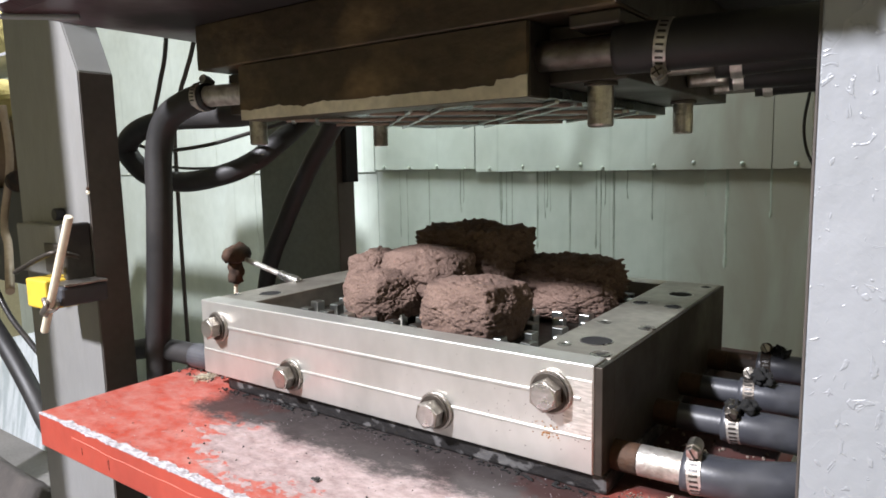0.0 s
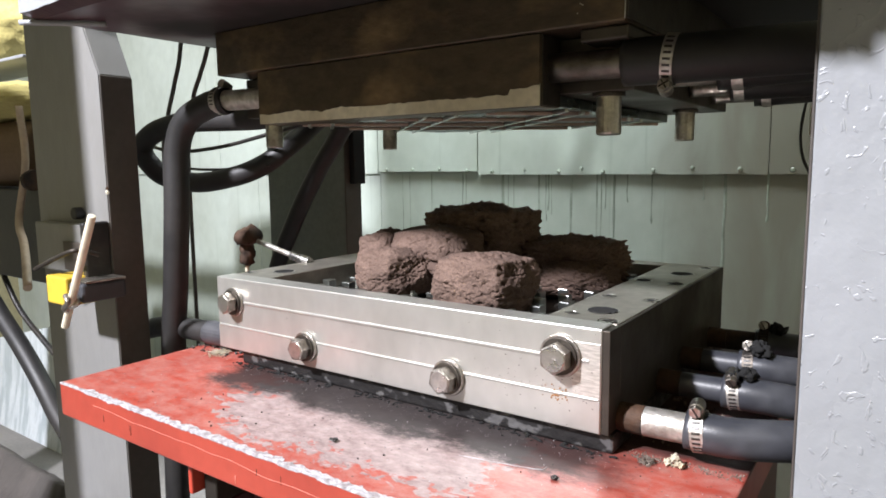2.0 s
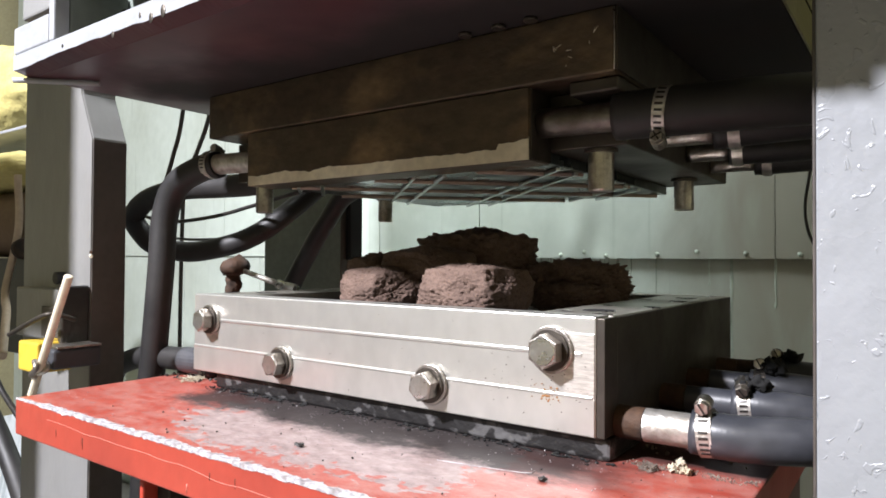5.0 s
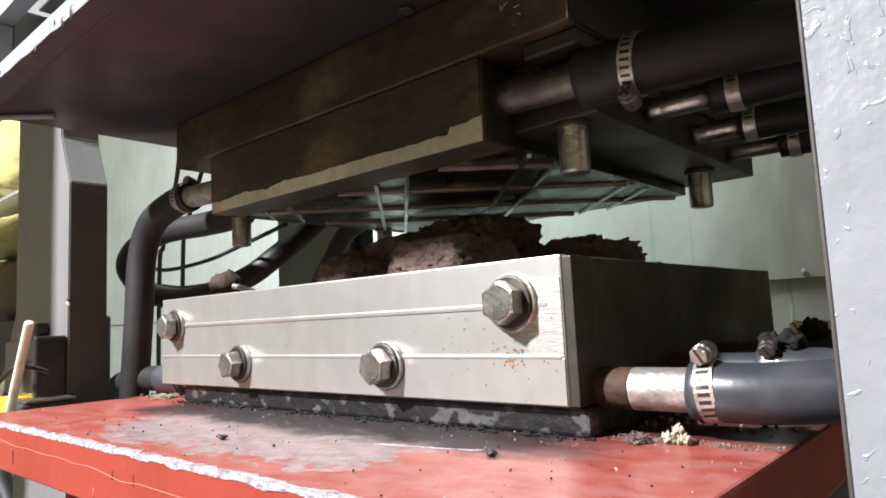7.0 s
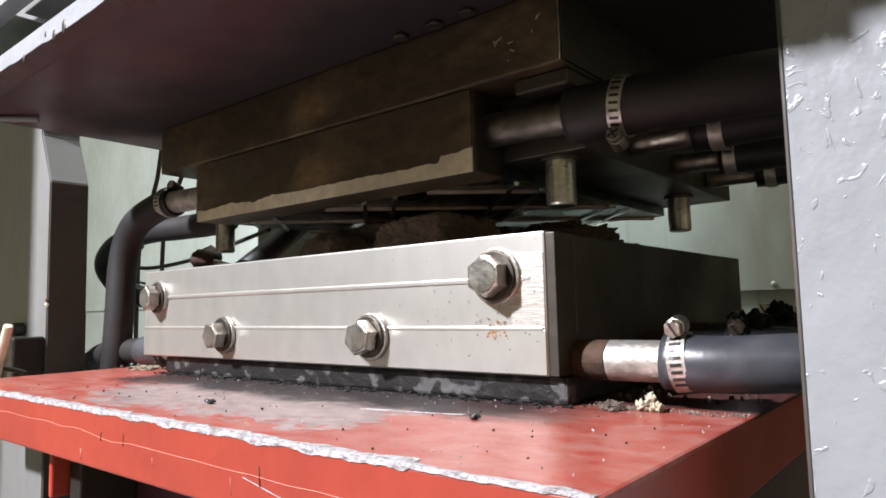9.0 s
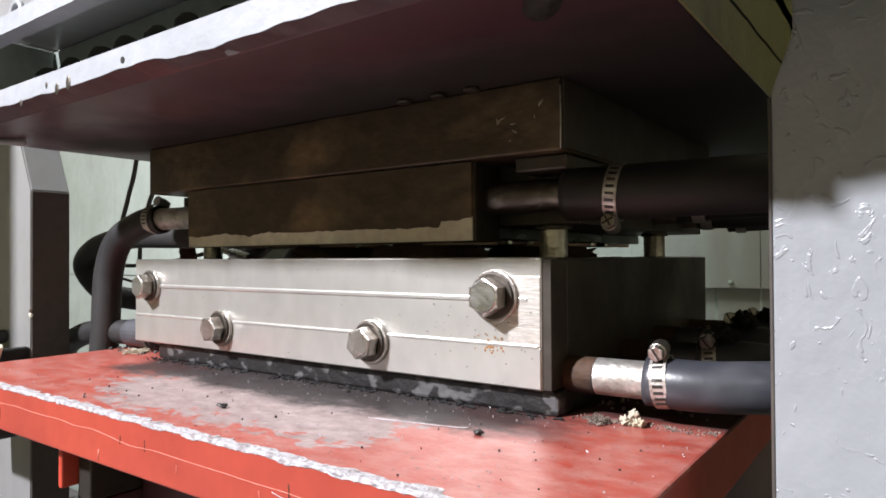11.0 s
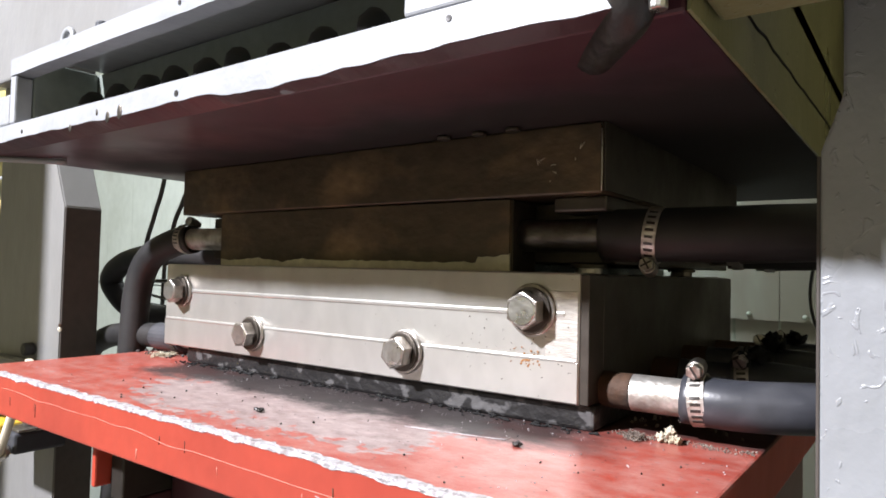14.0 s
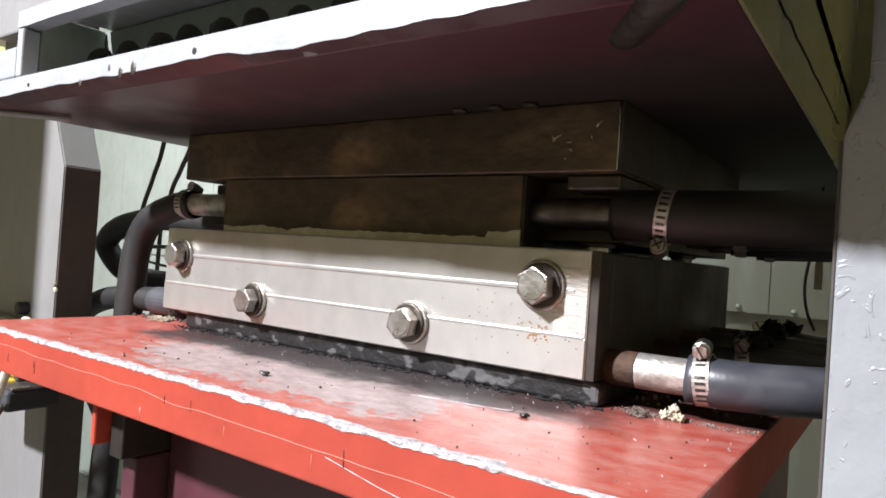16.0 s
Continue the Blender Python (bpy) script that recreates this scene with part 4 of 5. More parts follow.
part("bracket_leg", box(-0.424, -0.401, -0.135, -0.05, -0.62, -0.126, 0.002), maroon, table, "dark maroon bracket leg")

base_plate = thing("base_plate", (-0.28, 0.24, -0.021), "oil-soaked dark steel base plate under the mould", "base plate")
RISING.append(base_plate)
part("plate", box(-0.548, 0.010, 0.008, 0.47, -0.0208, -0.0005, 0.003), oil_plate, base_plate)

crust = bmesh.new()
rnd_crust = random.Random(12)
for k in range(420):
    x = rnd_crust.uniform(-0.56, 0.016)
    if noise.noise((x * 22, 8, 0)) < rnd_crust.uniform(-0.5, 0.3):
        continue
    r = rnd_crust.uniform(0.0005, 0.0022) * (0.6 + abs(noise.noise((x * 40, 1, 0))))
    place = Matrix.Translation((x, 0.007 - abs(rnd_crust.gauss(0, 0.006)), -0.0206 + r * 0.3))
    bmesh.ops.create_icosphere(crust, subdivisions=2, radius=r, matrix=place @ Matrix.Rotation(rnd_crust.uniform(-0.6, 0.6), 4, "Z") @ Matrix.Diagonal((rnd_crust.uniform(0.8, 3.0), 1.0, 0.7, 1)))
for v in crust.verts:
    v.co += v.normal * 0.0012 * noise.noise(v.co * 400)
tagged(part("oily_crust", crust, soot, base_plate, "black oily crust of crumbs along the foot", smooth=True), kind="stuff")

mould = thing("lower_mould", (-0.29, 0.23, 0.0), "open machined steel mould box with bolted bright front plate", "mould half")
RISING.append(mould)
H = 0.105
fp = part("front_plate", box(-0.587, 0.0, 0.0, 0.030, 0.0, H, 0.0015), steel, mould, "bright machined front plate with milled steps")
part("milled_step", box(-0.565, -0.012, -0.0013, 0.001, 0.0690, 0.0735, 0.0012), steel, fp)
part("end_face", box(0.0001, 0.0076, 0.0012, 0.0303, 0.0005, H - 0.0015, 0.0006), side_steel, fp, "dark end of the plate")
part("milled_end", box(-0.030, -0.0012, -0.0007, 0.001, 0.002, 0.090, 0.0004), milled, fp, "bright milled end")
part("milled_step", box(-0.585, -0.002, -0.0016, 0.001, 0.0325, 0.0362, 0.0012), steel, fp)
part("lower_step", box(-0.586, -0.001, -0.0010, 0.001, 0.0012, 0.0335, 0.0004), steel, fp)
part("side_block", box(-0.0735, 0.004, 0.0305, 0.460, 0.0, H - 0.001, 0.0015), steel_top, mould, "side block drilled with holes")
part("side_face", box(0.0041, 0.0075, 0.0305, 0.462, 0.0, H - 0.002, 0.0008), side_steel, mould, "dark side")
part("side_block", box(-0.587, -0.509, 0.0305, 0.460, 0.0, H - 0.001, 0.0015), steel_top, mould)
part("back_block", box(-0.5085, -0.074, 0.428, 0.460, 0.0, H - 0.001, 0.0015), steel_top, mould)
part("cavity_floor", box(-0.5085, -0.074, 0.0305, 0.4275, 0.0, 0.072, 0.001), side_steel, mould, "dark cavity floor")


def ring_hole(x, y, r, z, parent, bolt=False):
    """A counterbore drawn as a flat disc, blackened for its inner shade unless bolted, with a bright chamfer."""
    bm = bmesh.new()
    seg = 28
    a = [bm.verts.new((x + (r + 0.0012) * math.cos(t), y + (r + 0.0012) * math.sin(t), z)) for t in [2 * math.pi * k / seg for k in range(seg)]]
    b = [bm.verts.new((x + r * math.cos(t), y + r * math.sin(t), z + 0.0006)) for t in [2 * math.pi * k / seg for k in range(seg)]]
    c = [bm.verts.new((x + r * 0.96 * math.cos(t), y + r * 0.96 * math.sin(t), z + 0.0002)) for t in [2 * math.pi * k / seg for k in range(seg)]]
    for p, q in ((a, b), (b, c)):
        for k in range(seg):
            bm.faces.new((p[k], p[(k + 1) % seg], q[(k + 1) % seg], q[k]))
    rim = part("hole_rim", bm, bright, parent)
    part("hole", cyl((x, y, z - 0.001), (x, y, z + 0.0003), r * 0.97, seg=28), bolt_steel if bolt else soot, rim)
    if bolt:
        part("socket", cyl((x, y, z), (x, y, z + 0.0006), r * 0.5, seg=6), black, rim)


for x, y, r, bolt in ((-0.032, 0.083, 0.0165, False), (-0.026, 0.362, 0.0155, False), (-0.010, 0.040, 0.0095, True), (-0.012, 0.280, 0.010, False),
                      (-0.055, 0.285, 0.010, False), (-0.005, 0.160, 0.009, True), (-0.056, 0.162, 0.008, True), (-0.055, 0.055, 0.006, True), (-0.01, 0.43, 0.008, False),
                      (-0.538, 0.084, 0.0155, False), (-0.538, 0.362, 0.0155, False), (-0.575, 0.05, 0.008, True)):
    ring_hole(x, y, r, H - 0.0009, mould, bolt)
boss = bmesh.new()
box(-0.0075, 0.0075, -0.0075, 0.0075, 0, 0.018, 0.0012, boss)
for k in range(11):
    for j in range(10):
        x, y = -0.490 + 0.0395 * k + (0.02 if j % 2 else 0), 0.052 + 0.0395 * j
        if -0.503 < x < -0.08 and y < 0.42:
            bm = boss.copy()
            bmesh.ops.rotate(bm, verts=bm.verts, cent=(0, 0, 0), matrix=Matrix.Rotation(radians(12 * random.uniform(-1, 1)), 3, "Z"))
            bmesh.ops.translate(bm, verts=bm.verts, vec=(x, y, 0.0715))
            part("mould_stud", bm, rib_steel, mould)
boss.free()
for x, z, r, spin in ((-0.549, 0.071, 0.0150, 5), (-0.404, 0.027, 0.0148, 25), (-0.1765, 0.027, 0.0152, 12), (-0.042, 0.0735, 0.0158, 0)):
    hex_bolt(mould, x, z, r, -0.0011 if z < 0.05 else 0.0, spin)
# specks of dirt on the bright plate
specks = bmesh.new()
for k in range(80):
    x, z = -abs(random.gauss(0.03, 0.07)) - (0 if k % 4 else random.uniform(0, 0.4)), random.gauss(0.045, 0.02)
    if x < -0.58 or x > -0.004 or not 0.003 < z < 0.1:
        continue
    bmesh.ops.create_icosphere(specks, subdivisions=1, radius=random.uniform(0.0002, 0.0007), matrix=Matrix.Translation((x, -0.0010, z)) @ Matrix.Diagonal((1, 0.4, 1, 1)))
rusty = bmesh.new()
for k in range(40):
    bmesh.ops.create_icosphere(rusty, subdivisions=1, radius=random.uniform(0.0004, 0.0013), matrix=Matrix.Translation((random.gauss(-0.047, 0.007), -0.0010, random.gauss(0.033, 0.004))) @ Matrix.Diagonal((1, 0.3, 1, 1)))
tagged(part("rust_specks", rusty, orange_rust, fp, "orange rust specks"), kind="stuff")
tagged(part("dirt_specks", specks, rust, fp, "brown specks of dirt"), kind="stuff")

# lever with a greasy wrapped grip, standing out of the mould's far end
lever = thing("eject_lever", (-0.58, 0.17, 0.105), "steel lever with a greasy dark brown cross grip on the mould", "lever")
RISING.append(lever)
part("socket", cyl((-0.572, 0.17, 0.1045), (-0.615, 0.17, 0.113), 0.008, seg=16, bevel=0.001), bright, lever)
part("rod", cyl((-0.61, 0.17, 0.112), (-0.70, 0.17, 0.132), 0.0045, seg=14), pipe_steel, lever)
grip = bmesh.new()
bmesh.ops.create_icosphere(grip, subdivisions=3, radius=0.023, matrix=Matrix.Translation((-0.728, 0.17, 0.139)) @ Matrix.Diagonal((1.15, 1, 0.75, 1)))
bmesh.ops.create_icosphere(grip, subdivisions=3, radius=0.016, matrix=Matrix.Translation((-0.732, 0.17, 0.110)) @ Matrix.Diagonal((0.75, 0.8, 1.5, 1)))
for v in grip.verts:
    v.co += v.normal * (0.007 * noise.noise(v.co * 70) + 0.004 * noise.noise(v.co * 210))
part("grip", grip, rust, lever, "lumpy dark brown grip", smooth=True)
part("tail", cyl((-0.733, 0.17, 0.095), (-0.735, 0.17, 0.06), 0.0035, seg=10), cream, lever)


def lump(centre, size, seed, label, rough=1.0, box_like=0.3, yaw=0.0, crumbly=0.0, flap=0.0):
    """A torn piece of raw rubber: a blunt block with a fold, pits and a fine grainy skin. crumbly: loose knobs on it; flap: a rolled crease."""
    ob = thing("rubber_lump", (centre[0], centre[1], centre[2] - size[2]), label, "rubber lump", "raw rubber lumps")
    bm = bmesh.new()
    bmesh.ops.create_icosphere(bm, subdivisions=6, radius=1)
    top = 0.0
    for v in bm.verts:
        d = v.co.copy()
        big = 0.11 * noise.noise(d * 1.3 + Vector((seed, 0, 0))) + 0.07 * noise.noise(d * 2.8 + Vector((0, seed, 0)))
        fold = abs(noise.noise(d * 0.9 + Vector((0, 0, seed * 2))))
        crumb = noise.fractal(d * 9 + Vector((seed, seed, 0)), 0.6, 2.2, 5)
        pit = max(0.0, noise.noise(d * 12 + Vector((0, seed, seed))) - 0.22)
        grit = max(0.0, noise.noise(d * 34 + Vector((seed, 0, seed))) - 0.05)
        tear = max(0.0, noise.noise(d * 6 + Vector((seed, 3, 0))) - 0.1) * max(0.0, d.z)
        knob = max(0.0, noise.noise(d * 10 + Vector((seed, seed, seed))) - 0.1)
        roll = flap * math.exp(-((d.z + 0.25 + 0.2 * d.x) / 0.10) ** 2) - flap * math.exp(-((d.z + 0.02 + 0.2 * d.x) / 0.07) ** 2)
        s = 1 + big + roll - 0.045 * max(0, 0.05 - fold) / 0.05 + rough * (0.015 * crumb - 0.23 * pit + 0.045 * grit + 0.10 * tear) + crumbly * 0.22 * knob
        far = max(abs(d.x), abs(d.y), abs(d.z))
        p = d * (1 - box_like + box_like / far) * s
        p.rotate(Euler((0, 0, yaw)))
        v.co = Vector(centre) + Vector((p.x * size[0], p.y * size[1], max(p.z, -0.92) * size[2]))
        top = max(top, v.co.z)
    part("rubber_mass", bm, compound, ob, smooth=True)
    LUMPS.append((ob, top - 0.006))
    return ob


LUMPS = []
lump((-0.206, 0.124, 0.112), (0.060, 0.052, 0.038), 1.7, "torn block of brown raw rubber compound, grainy broken face", 1.0, 0.5, -0.10)
lump((-0.371, 0.142, 0.108), (0.054, 0.048, 0.036), 5.2, "rounded lump of brown raw rubber compound resting on studs", 0.9, 0.3, -0.3)
lump((-0.436, 0.205, 0.122), (0.036, 0.044, 0.040), 3.3, "small dark-topped piece of raw rubber compound", 1.0, 0.25)
lump((-0.342, 0.208, 0.132), (0.070, 0.056, 0.040), 8.4, "folded lump of brown raw rubber compound on the pile", 0.7, 0.3, -0.25, 0.0, 0.13)
lump((-0.322, 0.310, 0.144), (0.088, 0.070, 0.053), 11.1, "large dark crumbly lump of raw rubber compound on top", 1.2, 0.5, 0.0, 0.7)
lump((-0.150, 0.286, 0.097), (0.060, 0.044, 0.029), 14.9, "lumpy brown piece of raw rubber compound lying in the mould", 1.2, 0.25, 0.2)
lump((-0.177, 0.328, 0.116), (0.078, 0.054, 0.036), 20.3, "dark crumbly piece of raw rubber compound at the back", 1.2, 0.5, -0.12, 1.0)

# lower pipes and hoses
def lower_hose(y, clamp_x, pipe_r, hose_r, z, drop, label, screw, pmat, clamp_mat=None):
    ob = thing("cooling_hose", (0.05, y, z), label, "hose", "lower mould hoses")
    RISING.append(ob)
    part("pipe_end", cyl((0.0004, y, z), (0.032, y, z), pipe_r, seg=28), rust, ob, "rusty pipe root", smooth="round")
    part("pipe", cyl((0.0321, y, z), (clamp_x + 0.01, y + 0.003, z), pipe_r, seg=28), pmat, ob, "bright worn pipe stub", smooth="round")
    part("rubber_hose", tube([(clamp_x - 0.012, y + 0.003, z), (clamp_x + 0.03, y + 0.006, z - 0.001), (clamp_x + 0.09, y + 0.03, z - drop), (clamp_x + 0.17, y + 0.08, z - drop), (clamp_x + 0.30, y + 0.13, z - drop)], hose_r, 24, 8), lower_rubber, ob, "dusty black rubber hose")
    hose_clamp(ob, (clamp_x, y + 0.004, z), (1, 0.05, 0.1), hose_r, screw, 0.012, clamp_mat)
    return ob


lower_hose(0.034, 0.083, 0.0145, 0.0188, 0.0105, -0.001, "black rubber hose clamped on a bright pipe of the lower mould", (0.0, -0.15, 1), pipe_steel)
lower_hose(0.160, 0.088, 0.0140, 0.0182, 0.012, 0.008, "black rubber hose clamped on the second pipe of the lower mould", (0.0, -0.5, 1), lower_rubber)
lower_hose(0.255, 0.085, 0.0140, 0.0180, 0.016, 0.006, "black rubber hose clamped on the third pipe of the lower mould", (0.0, 0.2, 1), lower_rubber, dull_steel)
lower_hose(0.390, 0.080, 0.0140, 0.0180, 0.012, 0.006, "rusty rear pipe of the lower mould with a black hose", (0.0, 0.2, 1), rust, rust)
# black lumps added over the clamps, for screw housings seen dark in shade
for ob, y, z in ((bpy.data.objects["cooling_hose.001"], 0.158, 0.036), (bpy.data.objects["cooling_hose.002"], 0.258, 0.040), (bpy.data.objects["cooling_hose.003"], 0.393, 0.036)):
    bm = bmesh.new()
    for k in range(4):
        bmesh.ops.create_icosphere(bm, subdivisions=3, radius=random.uniform(0.005, 0.009), matrix=Matrix.Translation((0.093 + random.uniform(-0.012, 0.012), y + random.uniform(-0.008, 0.008), z - random.uniform(0, 0.006))))
    for v in bm.verts:
        v.co += v.normal * (0.006 * noise.noise(v.co * 210) + 0.003 * noise.noise(v.co * 600))
    part("silhouette_lump", bm, soot, ob, "black lump standing for the shaded screw housing of the clamp", smooth=True)
side_hose = thing("side_hose", (-0.66, 0.07, 0.01), "dusty rubber hose leaving the far end of the mould", "hose")
RISING.append(side_hose)
part("pipe", cyl((-0.5875, 0.044, 0.003), (-0.62, 0.043, 0.002), 0.0135, seg=20), pipe_steel, side_hose)
part("sleeve", cyl((-0.604, 0.0435, 0.002), (-0.668, 0.0405, 0.0015), 0.0192, seg=24, bevel=0.001), lower_rubber, side_hose, "dusty grey rubber sleeve")
part("rubber_hose", tube([(-0.650, 0.0415, 0.002), (-0.69, 0.040, 0.001), (-0.75, 0.041, -0.002), (-0.83, 0.048, -0.014), (-0.93, 0.07, -0.05), (-1.02, 0.12, -0.14), (-1.05, 0.2, -0.30)], 0.0175, 20, 8), rubber, side_hose)
hose_clamp(side_hose, (-0.611, 0.043, 0.002), (1, 0, 0), 0.0194, (0, 0.2, -1), 0.008, dull_steel)


def crumbs(name, n, area, size, mat, label, seed):
    rnd = random.Random(seed)
    ob = thing(name, (area[0], area[2], -0.021), label, "debris", kind="stuff")
    RISING.append(ob)
    bm = bmesh.new()
    for k in range(n):
        x, y, r = rnd.uniform(*area[:2]), rnd.uniform(*area[2:]), size * rnd.uniform(0.4, 1.3)
        m = Matrix.Translation((x, y, -0.0208 + r * 0.4)) @ Euler([rnd.uniform(0, 6) for _ in range(3)]).to_matrix().to_4x4() @ Matrix.Diagonal((1, rnd.uniform(0.5, 1), rnd.uniform(0.4, 0.9), 1))
        bmesh.ops.create_icosphere(bm, subdivisions=1, radius=r, matrix=m)
    part("crumbs", bm, mat, ob)


crumbs("crumbs", 60, (-0.60, 0.12, -0.17, 0.02), 0.0011, black, "scattered dark rubber crumbs on the table", 3)
crumbs("crumbs", 190, (-0.66, 0.12, -0.17, 0.02), 0.0006, bare, "scattered pale metal dust on the table", 4)
crumbs("crumbs", 260, (0.02, 0.126, 0.016, 0.032), 0.0009, brown_grit, "line of grey dust and grit by the hose", 5)
crumbs("crumbs", 160, (0.015, 0.12, 0.06, 0.30), 0.0022, brown_grit, "brown grit and scraps under the hoses", 7)
crumbs("crumbs", 260, (-0.56, 0.02, -0.022, 0.007), 0.00035, bare, "line of pale dust along the foot of the mould", 8)
crumbs("crumbs", 70, (-0.69, -0.59, 0.01, 0.06), 0.0024, woven, "heap of grit beside the mould", 6)
for x, y, r in ((-0.2403, -0.1185, 0.0034), (-0.016, -0.068, 0.003)):
    ob = thing("rubber_crumb", (x, y, -0.021), "small crumb of black rubber on the table", "debris")
    RISING.append(ob)
    bm = bmesh.new()
    bmesh.ops.create_icosphere(bm, subdivisions=3, radius=r, matrix=Matrix.Translation((x, y, -0.0205 + r * 0.5)) @ Matrix.Diagonal((1.3, 1, 0.6, 1)))
    for v in bm.verts:
        v.co += v.normal * r * (0.6 * noise.noise(v.co * (0.7 / r)) + 0.5 * noise.noise(v.co * (2.0 / r)))
        v.co.z = max(v.co.z, -0.0208)
    part("crumb", bm, black, ob)
scrap = thing("waste_scrap", (0.066, 0.017, -0.021), "torn cream scrap of waste by the hose clamp", "debris")
RISING.append(scrap)
bm = bmesh.new()
for cx, cz, rad, tall in ((0.062, -0.0180, 0.0046, 0.7), (0.067, -0.0150, 0.0036, 1.9), (0.071, -0.0182, 0.0040, 0.6)):
    bmesh.ops.create_icosphere(bm, subdivisions=4, radius=rad, matrix=Matrix.Translation((cx, 0.017, cz)) @ Matrix.Diagonal((1, 0.8, tall, 1)))
for v in bm.verts:
    v.co += v.normal * (0.0040 * noise.noise(v.co * 420) + 0.0026 * noise.noise(v.co * 1100))
    v.co.z = max(v.co.z, -0.0209)
part("crumpled_scrap", bm, fluff, scrap, smooth=True)
for x, y, r, high, m, label in ((0.043, 0.010, 0.0055, 0.005, brown_grit, "grey wad of lint on the table"),
                                (-0.618, 0.02, 0.011, 0.004, fluff, "flattened yellow wad on the table")):
    ob = thing("waste_tuft", (x, y, -0.021), label, "debris")
    RISING.append(ob)
    bm = bmesh.new()
    for k in range(130):
        p = Vector((x, y, -0.0200)) + Vector((random.gauss(0, r * 0.35), random.gauss(0, r * 0.35), random.uniform(0, high * 0.5)))
        pts = [p]
        for _ in range(4):
            p = p + Vector((random.gauss(0, r * 0.35), random.gauss(0, r * 0.35), random.gauss(0, high * 0.25)))
            p.z = min(max(p.z, -0.0200), -0.0200 + high)
            pts.append(p)
        tube(pts, random.uniform(0.00015, 0.0004), 5, 3, bm)
    part("cotton_waste", bm, m, ob)

# ---- on and beside the near-left column ----
vise = thing("column_clamp", (-0.87, -0.05, -0.10), "small dark clamp with yellow end and cream rod, on the column", "clamp")
part("mount_plate", box(-1.010, -0.816, -0.058, -0.037, -0.128, -0.047, 0.003), grey_paint, vise, "grey mounting plate")
part("jaw", box(-0.8155, -0.803, -0.078, -0.037, -0.128, -0.040, 0.003), black, vise, "black clamp jaw")
part("recess", box(-0.905, -0.830, -0.0625, -0.0582, -0.122, -0.075, 0.001), inner_paint, vise, "brown greasy recess")
part("body", box(-0.8075, -0.765, -0.105, -0.037, -0.157, -0.1285, 0.004), navy, vise, "dark clamp body")
part("tray", box(-0.8070, -0.7645, -0.100, -0.037, -0.1282, -0.1245, 0.001), bolt_steel, vise, "thin steel tray")
part("end_cap", box(-0.872, -0.808, -0.108, -0.06, -0.166, -0.122, 0.003), yellow, vise, "yellow painted end")
part("tommy_bar", tube([(-0.912, -0.105, -0.117), (-0.850, -0.105, -0.097), (-0.792, -0.103, -0.080), (-0.790, -0.085, -0.082), (-0.790, -0.064, -0.090)], 0.0036, 10, 5), side_steel, vise, "bent steel bar")
part("rod", cyl((-0.694, -0.118, -0.022), (-0.800, -0.118, -0.194), 0.0056, seg=14, bevel=0.0015), cream, vise, "cream plastic rod")
part("knot", tube([(-0.775, -0.125, -0.142), (-0.763, -0.128, -0.15), (-0.783, -0.125, -0.163), (-0.768, -0.112, -0.155), (-0.781, -0.112, -0.145), (-0.778, -0.125, -0.168)], 0.004, 8, 5), bolt_steel, vise, "wire wrapped round the rod")
part("round_knob", cyl((-0.885, -0.037, -0.030), (-0.885, -0.052, -0.030), 0.010, seg=18, bevel=0.002), black, vise)
cable([(-1.262, 0.04, 0.17), (-1.255, 0.04, 0.06), (-1.285, 0.03, -0.06), (-1.20, 0.00, -0.10), (-1.10, -0.04, -0.125), (-1.03, -0.07, -0.165)], 0.0075, beige_wire, "beige cable hanging beside the column")
cable([(-1.62, 0.05, -0.18), (-1.474, 0.05, -0.29), (-1.36, 0.05, -0.37), (-1.25, 0.05, -0.47), (-1.18, 0.06, -0.60), (-1.14, 0.08, -1.09)], 0.020, rubber, "thick black hose sagging behind the column", "floor_hose")
cable([(-1.55, 0.08, -0.16), (-1.46, 0.08, -0.27), (-1.36, 0.08, -0.33), (-1.25, 0.08, -0.375), (-1.12, 0.09, -0.39), (-1.05, 0.1, -0.6), (-1.05, 0.1, -1.09)], 0.0065, black, "thin black cable sagging behind the column")

cabinet = thing("dark_machine", (-1.55, 0.15, FLOOR), "dark painted machine with a brown upper drum", "machine")
part("body", box(-2.30, -1.237, 0.06, 0.20, -0.20, 0.0, 0.006), navy, cabinet)
part("drum", cyl((-2.25, 0.13, 0.078), (-1.29, 0.13, 0.078), 0.076, seg=40, bevel=0.006), brown_box, cabinet, "brown round drum")
part("flange", cyl((-1.289, 0.13, 0.078), (-1.255, 0.13, 0.078), 0.05, seg=24, bevel=0.004), black, cabinet, "black flange with bolts")
part("drum_lip", cyl((-1.262, 0.05, 0.02), (-1.245, 0.05, 0.02), 0.022, seg=20, bevel=0.003), rust, cabinet)
part("stand", box(-2.30, -2.25, 0.08, 0.19, FLOOR, -0.201, 0.004), navy, cabinet)
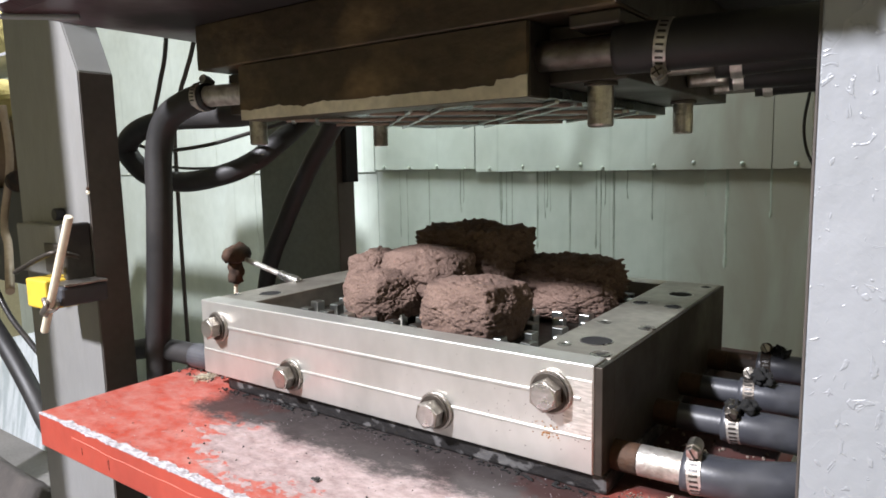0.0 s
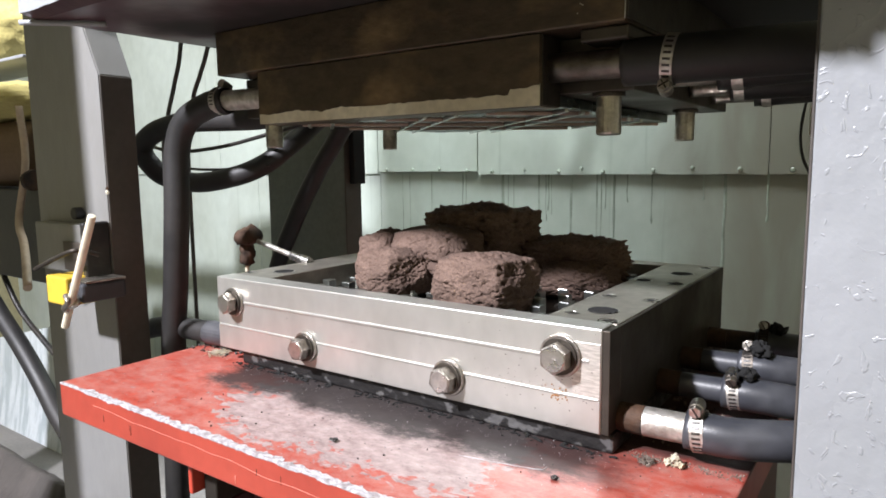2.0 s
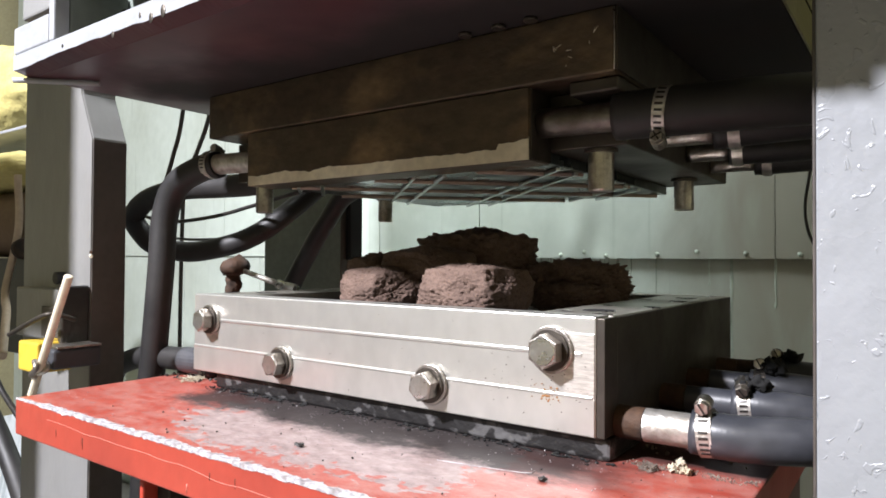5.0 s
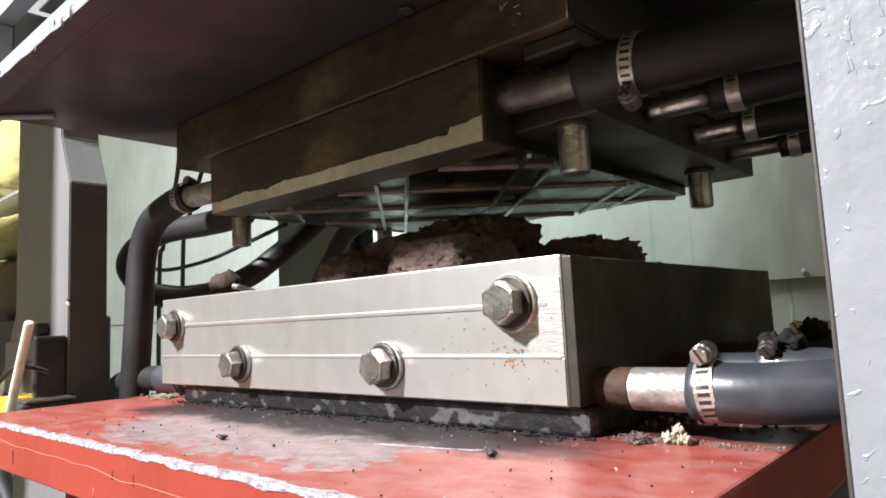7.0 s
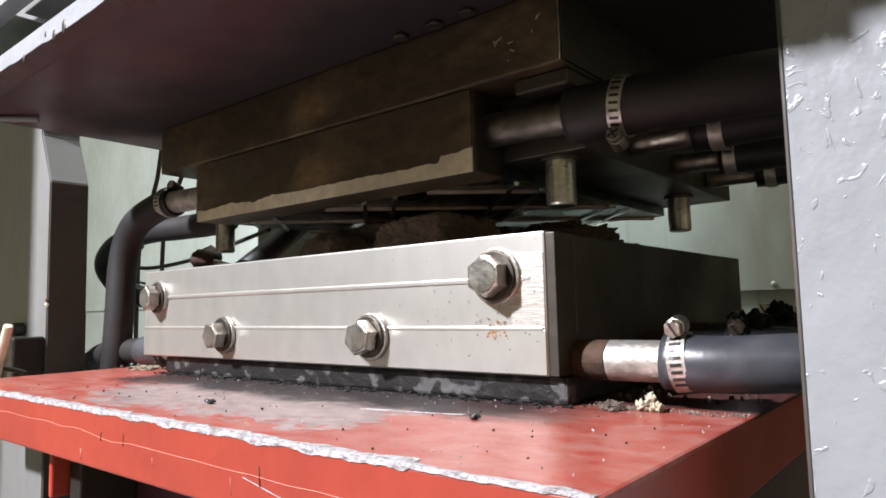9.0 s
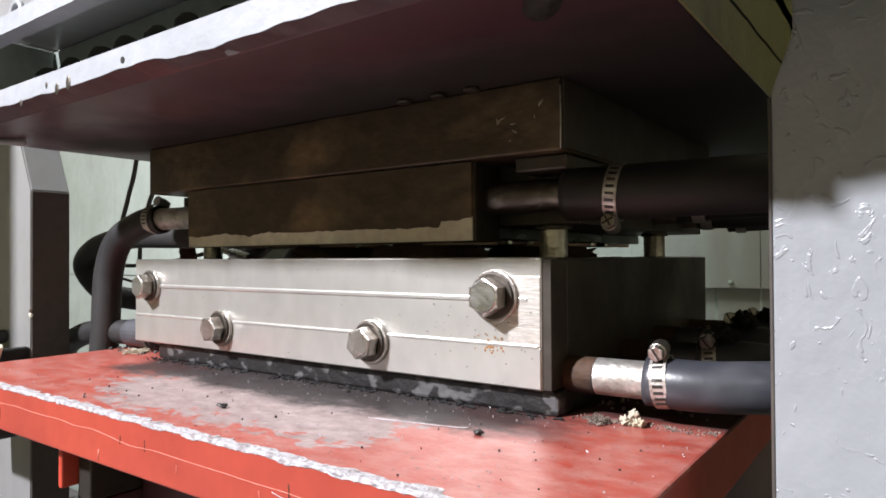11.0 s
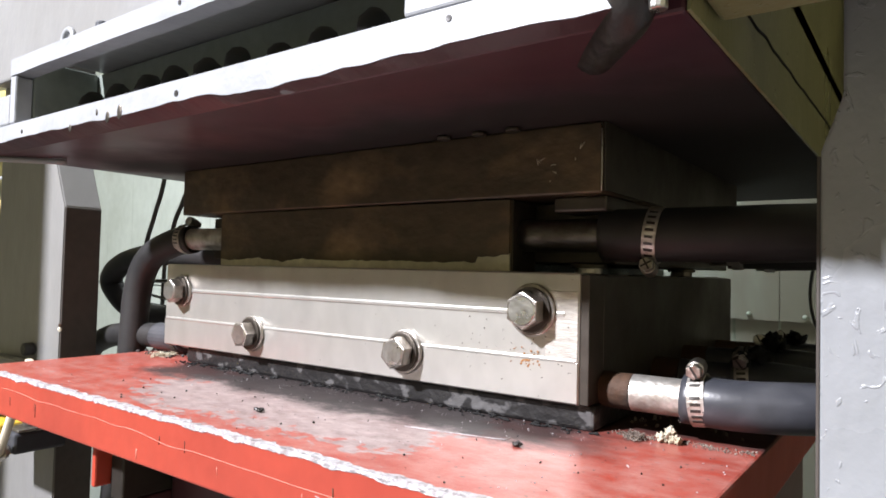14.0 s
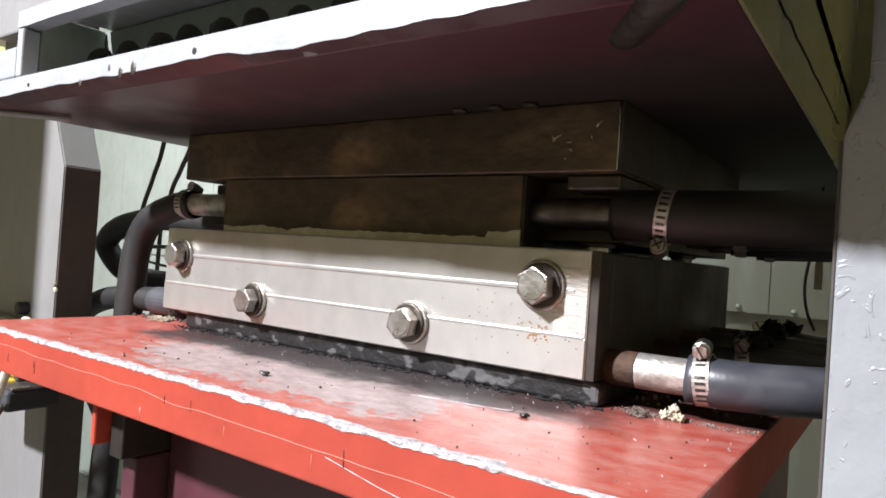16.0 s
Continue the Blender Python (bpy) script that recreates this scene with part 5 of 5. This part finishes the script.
for i, (z0, z1, x1) in enumerate(((0.155, 0.235, -1.235), (0.275, 0.47, -1.25))):
    sack = thing("yellow_sack", (-1.5, 0.12, z0), "crumpled yellow sack lying on the machine", "sack", "yellow sacks")
    bm = bmesh.new()
    bmesh.ops.create_icosphere(bm, subdivisions=5, radius=1)
    for v in bm.verts:
        d = v.co.copy()
        s = 1 + 0.10 * noise.noise(d * 2.5 + Vector((i * 5, 0, 0))) + 0.05 * noise.noise(d * 7)
        v.co = Vector((x1 - 0.26, 0.12, (z0 + z1) / 2)) + Vector((max(-1, min(1, d.x * 1.25)) * s * 0.25, max(-1, min(1, d.y * 1.25)) * s * 0.08, max(-0.98, min(1, d.z * 1.15)) * s * (z1 - z0) / 2))
    part("sack_body", bm, cloth_yellow, sack, smooth=True)
shelf = thing("sack_shelf", (-1.5, 0.12, 0.25), "pale grey shelf carrying a yellow sack", "shelf")
part("board", box(-2.34, -1.25, 0.05, 0.19, 0.267, 0.274, 0.002), light_paint, shelf)
part("upright", box(-2.34, -2.30, 0.05, 0.18, FLOOR, 0.2665, 0.003), light_paint, shelf)
pale = thing("plastic_sheet", (-2.75, 0.6, FLOOR), "pale plastic sheet with runs standing on the floor", "sheet")
bm = bmesh.new()
f = bm.faces.new([bm.verts.new(p) for p in ((-3.4, 0.6, FLOOR), (-2.25, 0.6, FLOOR), (-2.25, 0.66, -0.66), (-2.62, 0.66, -0.60), (-3.4, 0.66, -0.78))])
got = bmesh.ops.extrude_face_region(bm, geom=[f])["geom"]
bmesh.ops.translate(bm, verts=[v for v in got if isinstance(v, bmesh.types.BMVert)], vec=(0, 0.006, 0))
bmesh.ops.recalc_face_normals(bm, faces=bm.faces)
part("sheet", bm, pale_plastic, pale)
bin_ = thing("woven_sack", (-1.55, 0.0, FLOOR), "flat grey-brown woven sack standing on the floor", "sack")
bm = bmesh.new()
rings_ = []
TOP = 0.515
for k in range(15):
    z = FLOOR + TOP * k / 14
    slim = (1.0, 0.5, 0.15)[max(0, k - 12)]
    rings_.append([bm.verts.new((-1.55 + 0.45 * math.copysign(abs(math.cos(a)) ** 0.35, math.cos(a)) + 0.01 * noise.noise((a * 2, k, 0)), slim * (0.075 + 0.006 * math.sin(34 * a) + 0.010 * noise.noise((a * 3, k * 0.5, 0))) * math.sin(a), z + 0.012 * noise.noise((a * 2, 5, 0)) * k / 14))
                   for a in [2 * math.pi * j / 180 for j in range(180)]])
for p, q in zip(rings_, rings_[1:]):
    for j in range(180):
        bm.faces.new((p[j], p[(j + 1) % 180], q[(j + 1) % 180], q[j]))
bm.faces.new(list(reversed(rings_[0]))), bm.faces.new(rings_[-1])
part("sack_body", bm, woven, bin_, smooth=True)
part("tie_cord", tube([(-1.36, -0.078, FLOOR + 0.43), (-1.33, -0.082, FLOOR + 0.405), (-1.29, -0.082, FLOOR + 0.405), (-1.275, -0.08, FLOOR + 0.425), (-1.30, -0.078, FLOOR + 0.43)], 0.004, 8, 5), black, bin_, "dark tie cord")


def motions():
    lift = [(t, h) for t, h in LIFT]
    for ob in RISING:
        b = BASE[ob.name]
        walk(ob, [(t, pose(b.x, b.y, b.z + h)) for t, h in lift])
    for ob, top in LUMPS:
        b = BASE[ob.name]
        walk(ob, [(t, pose(b.x, b.y, b.z + min(h, 0.1005 - top))) for t, h in lift])


motions()
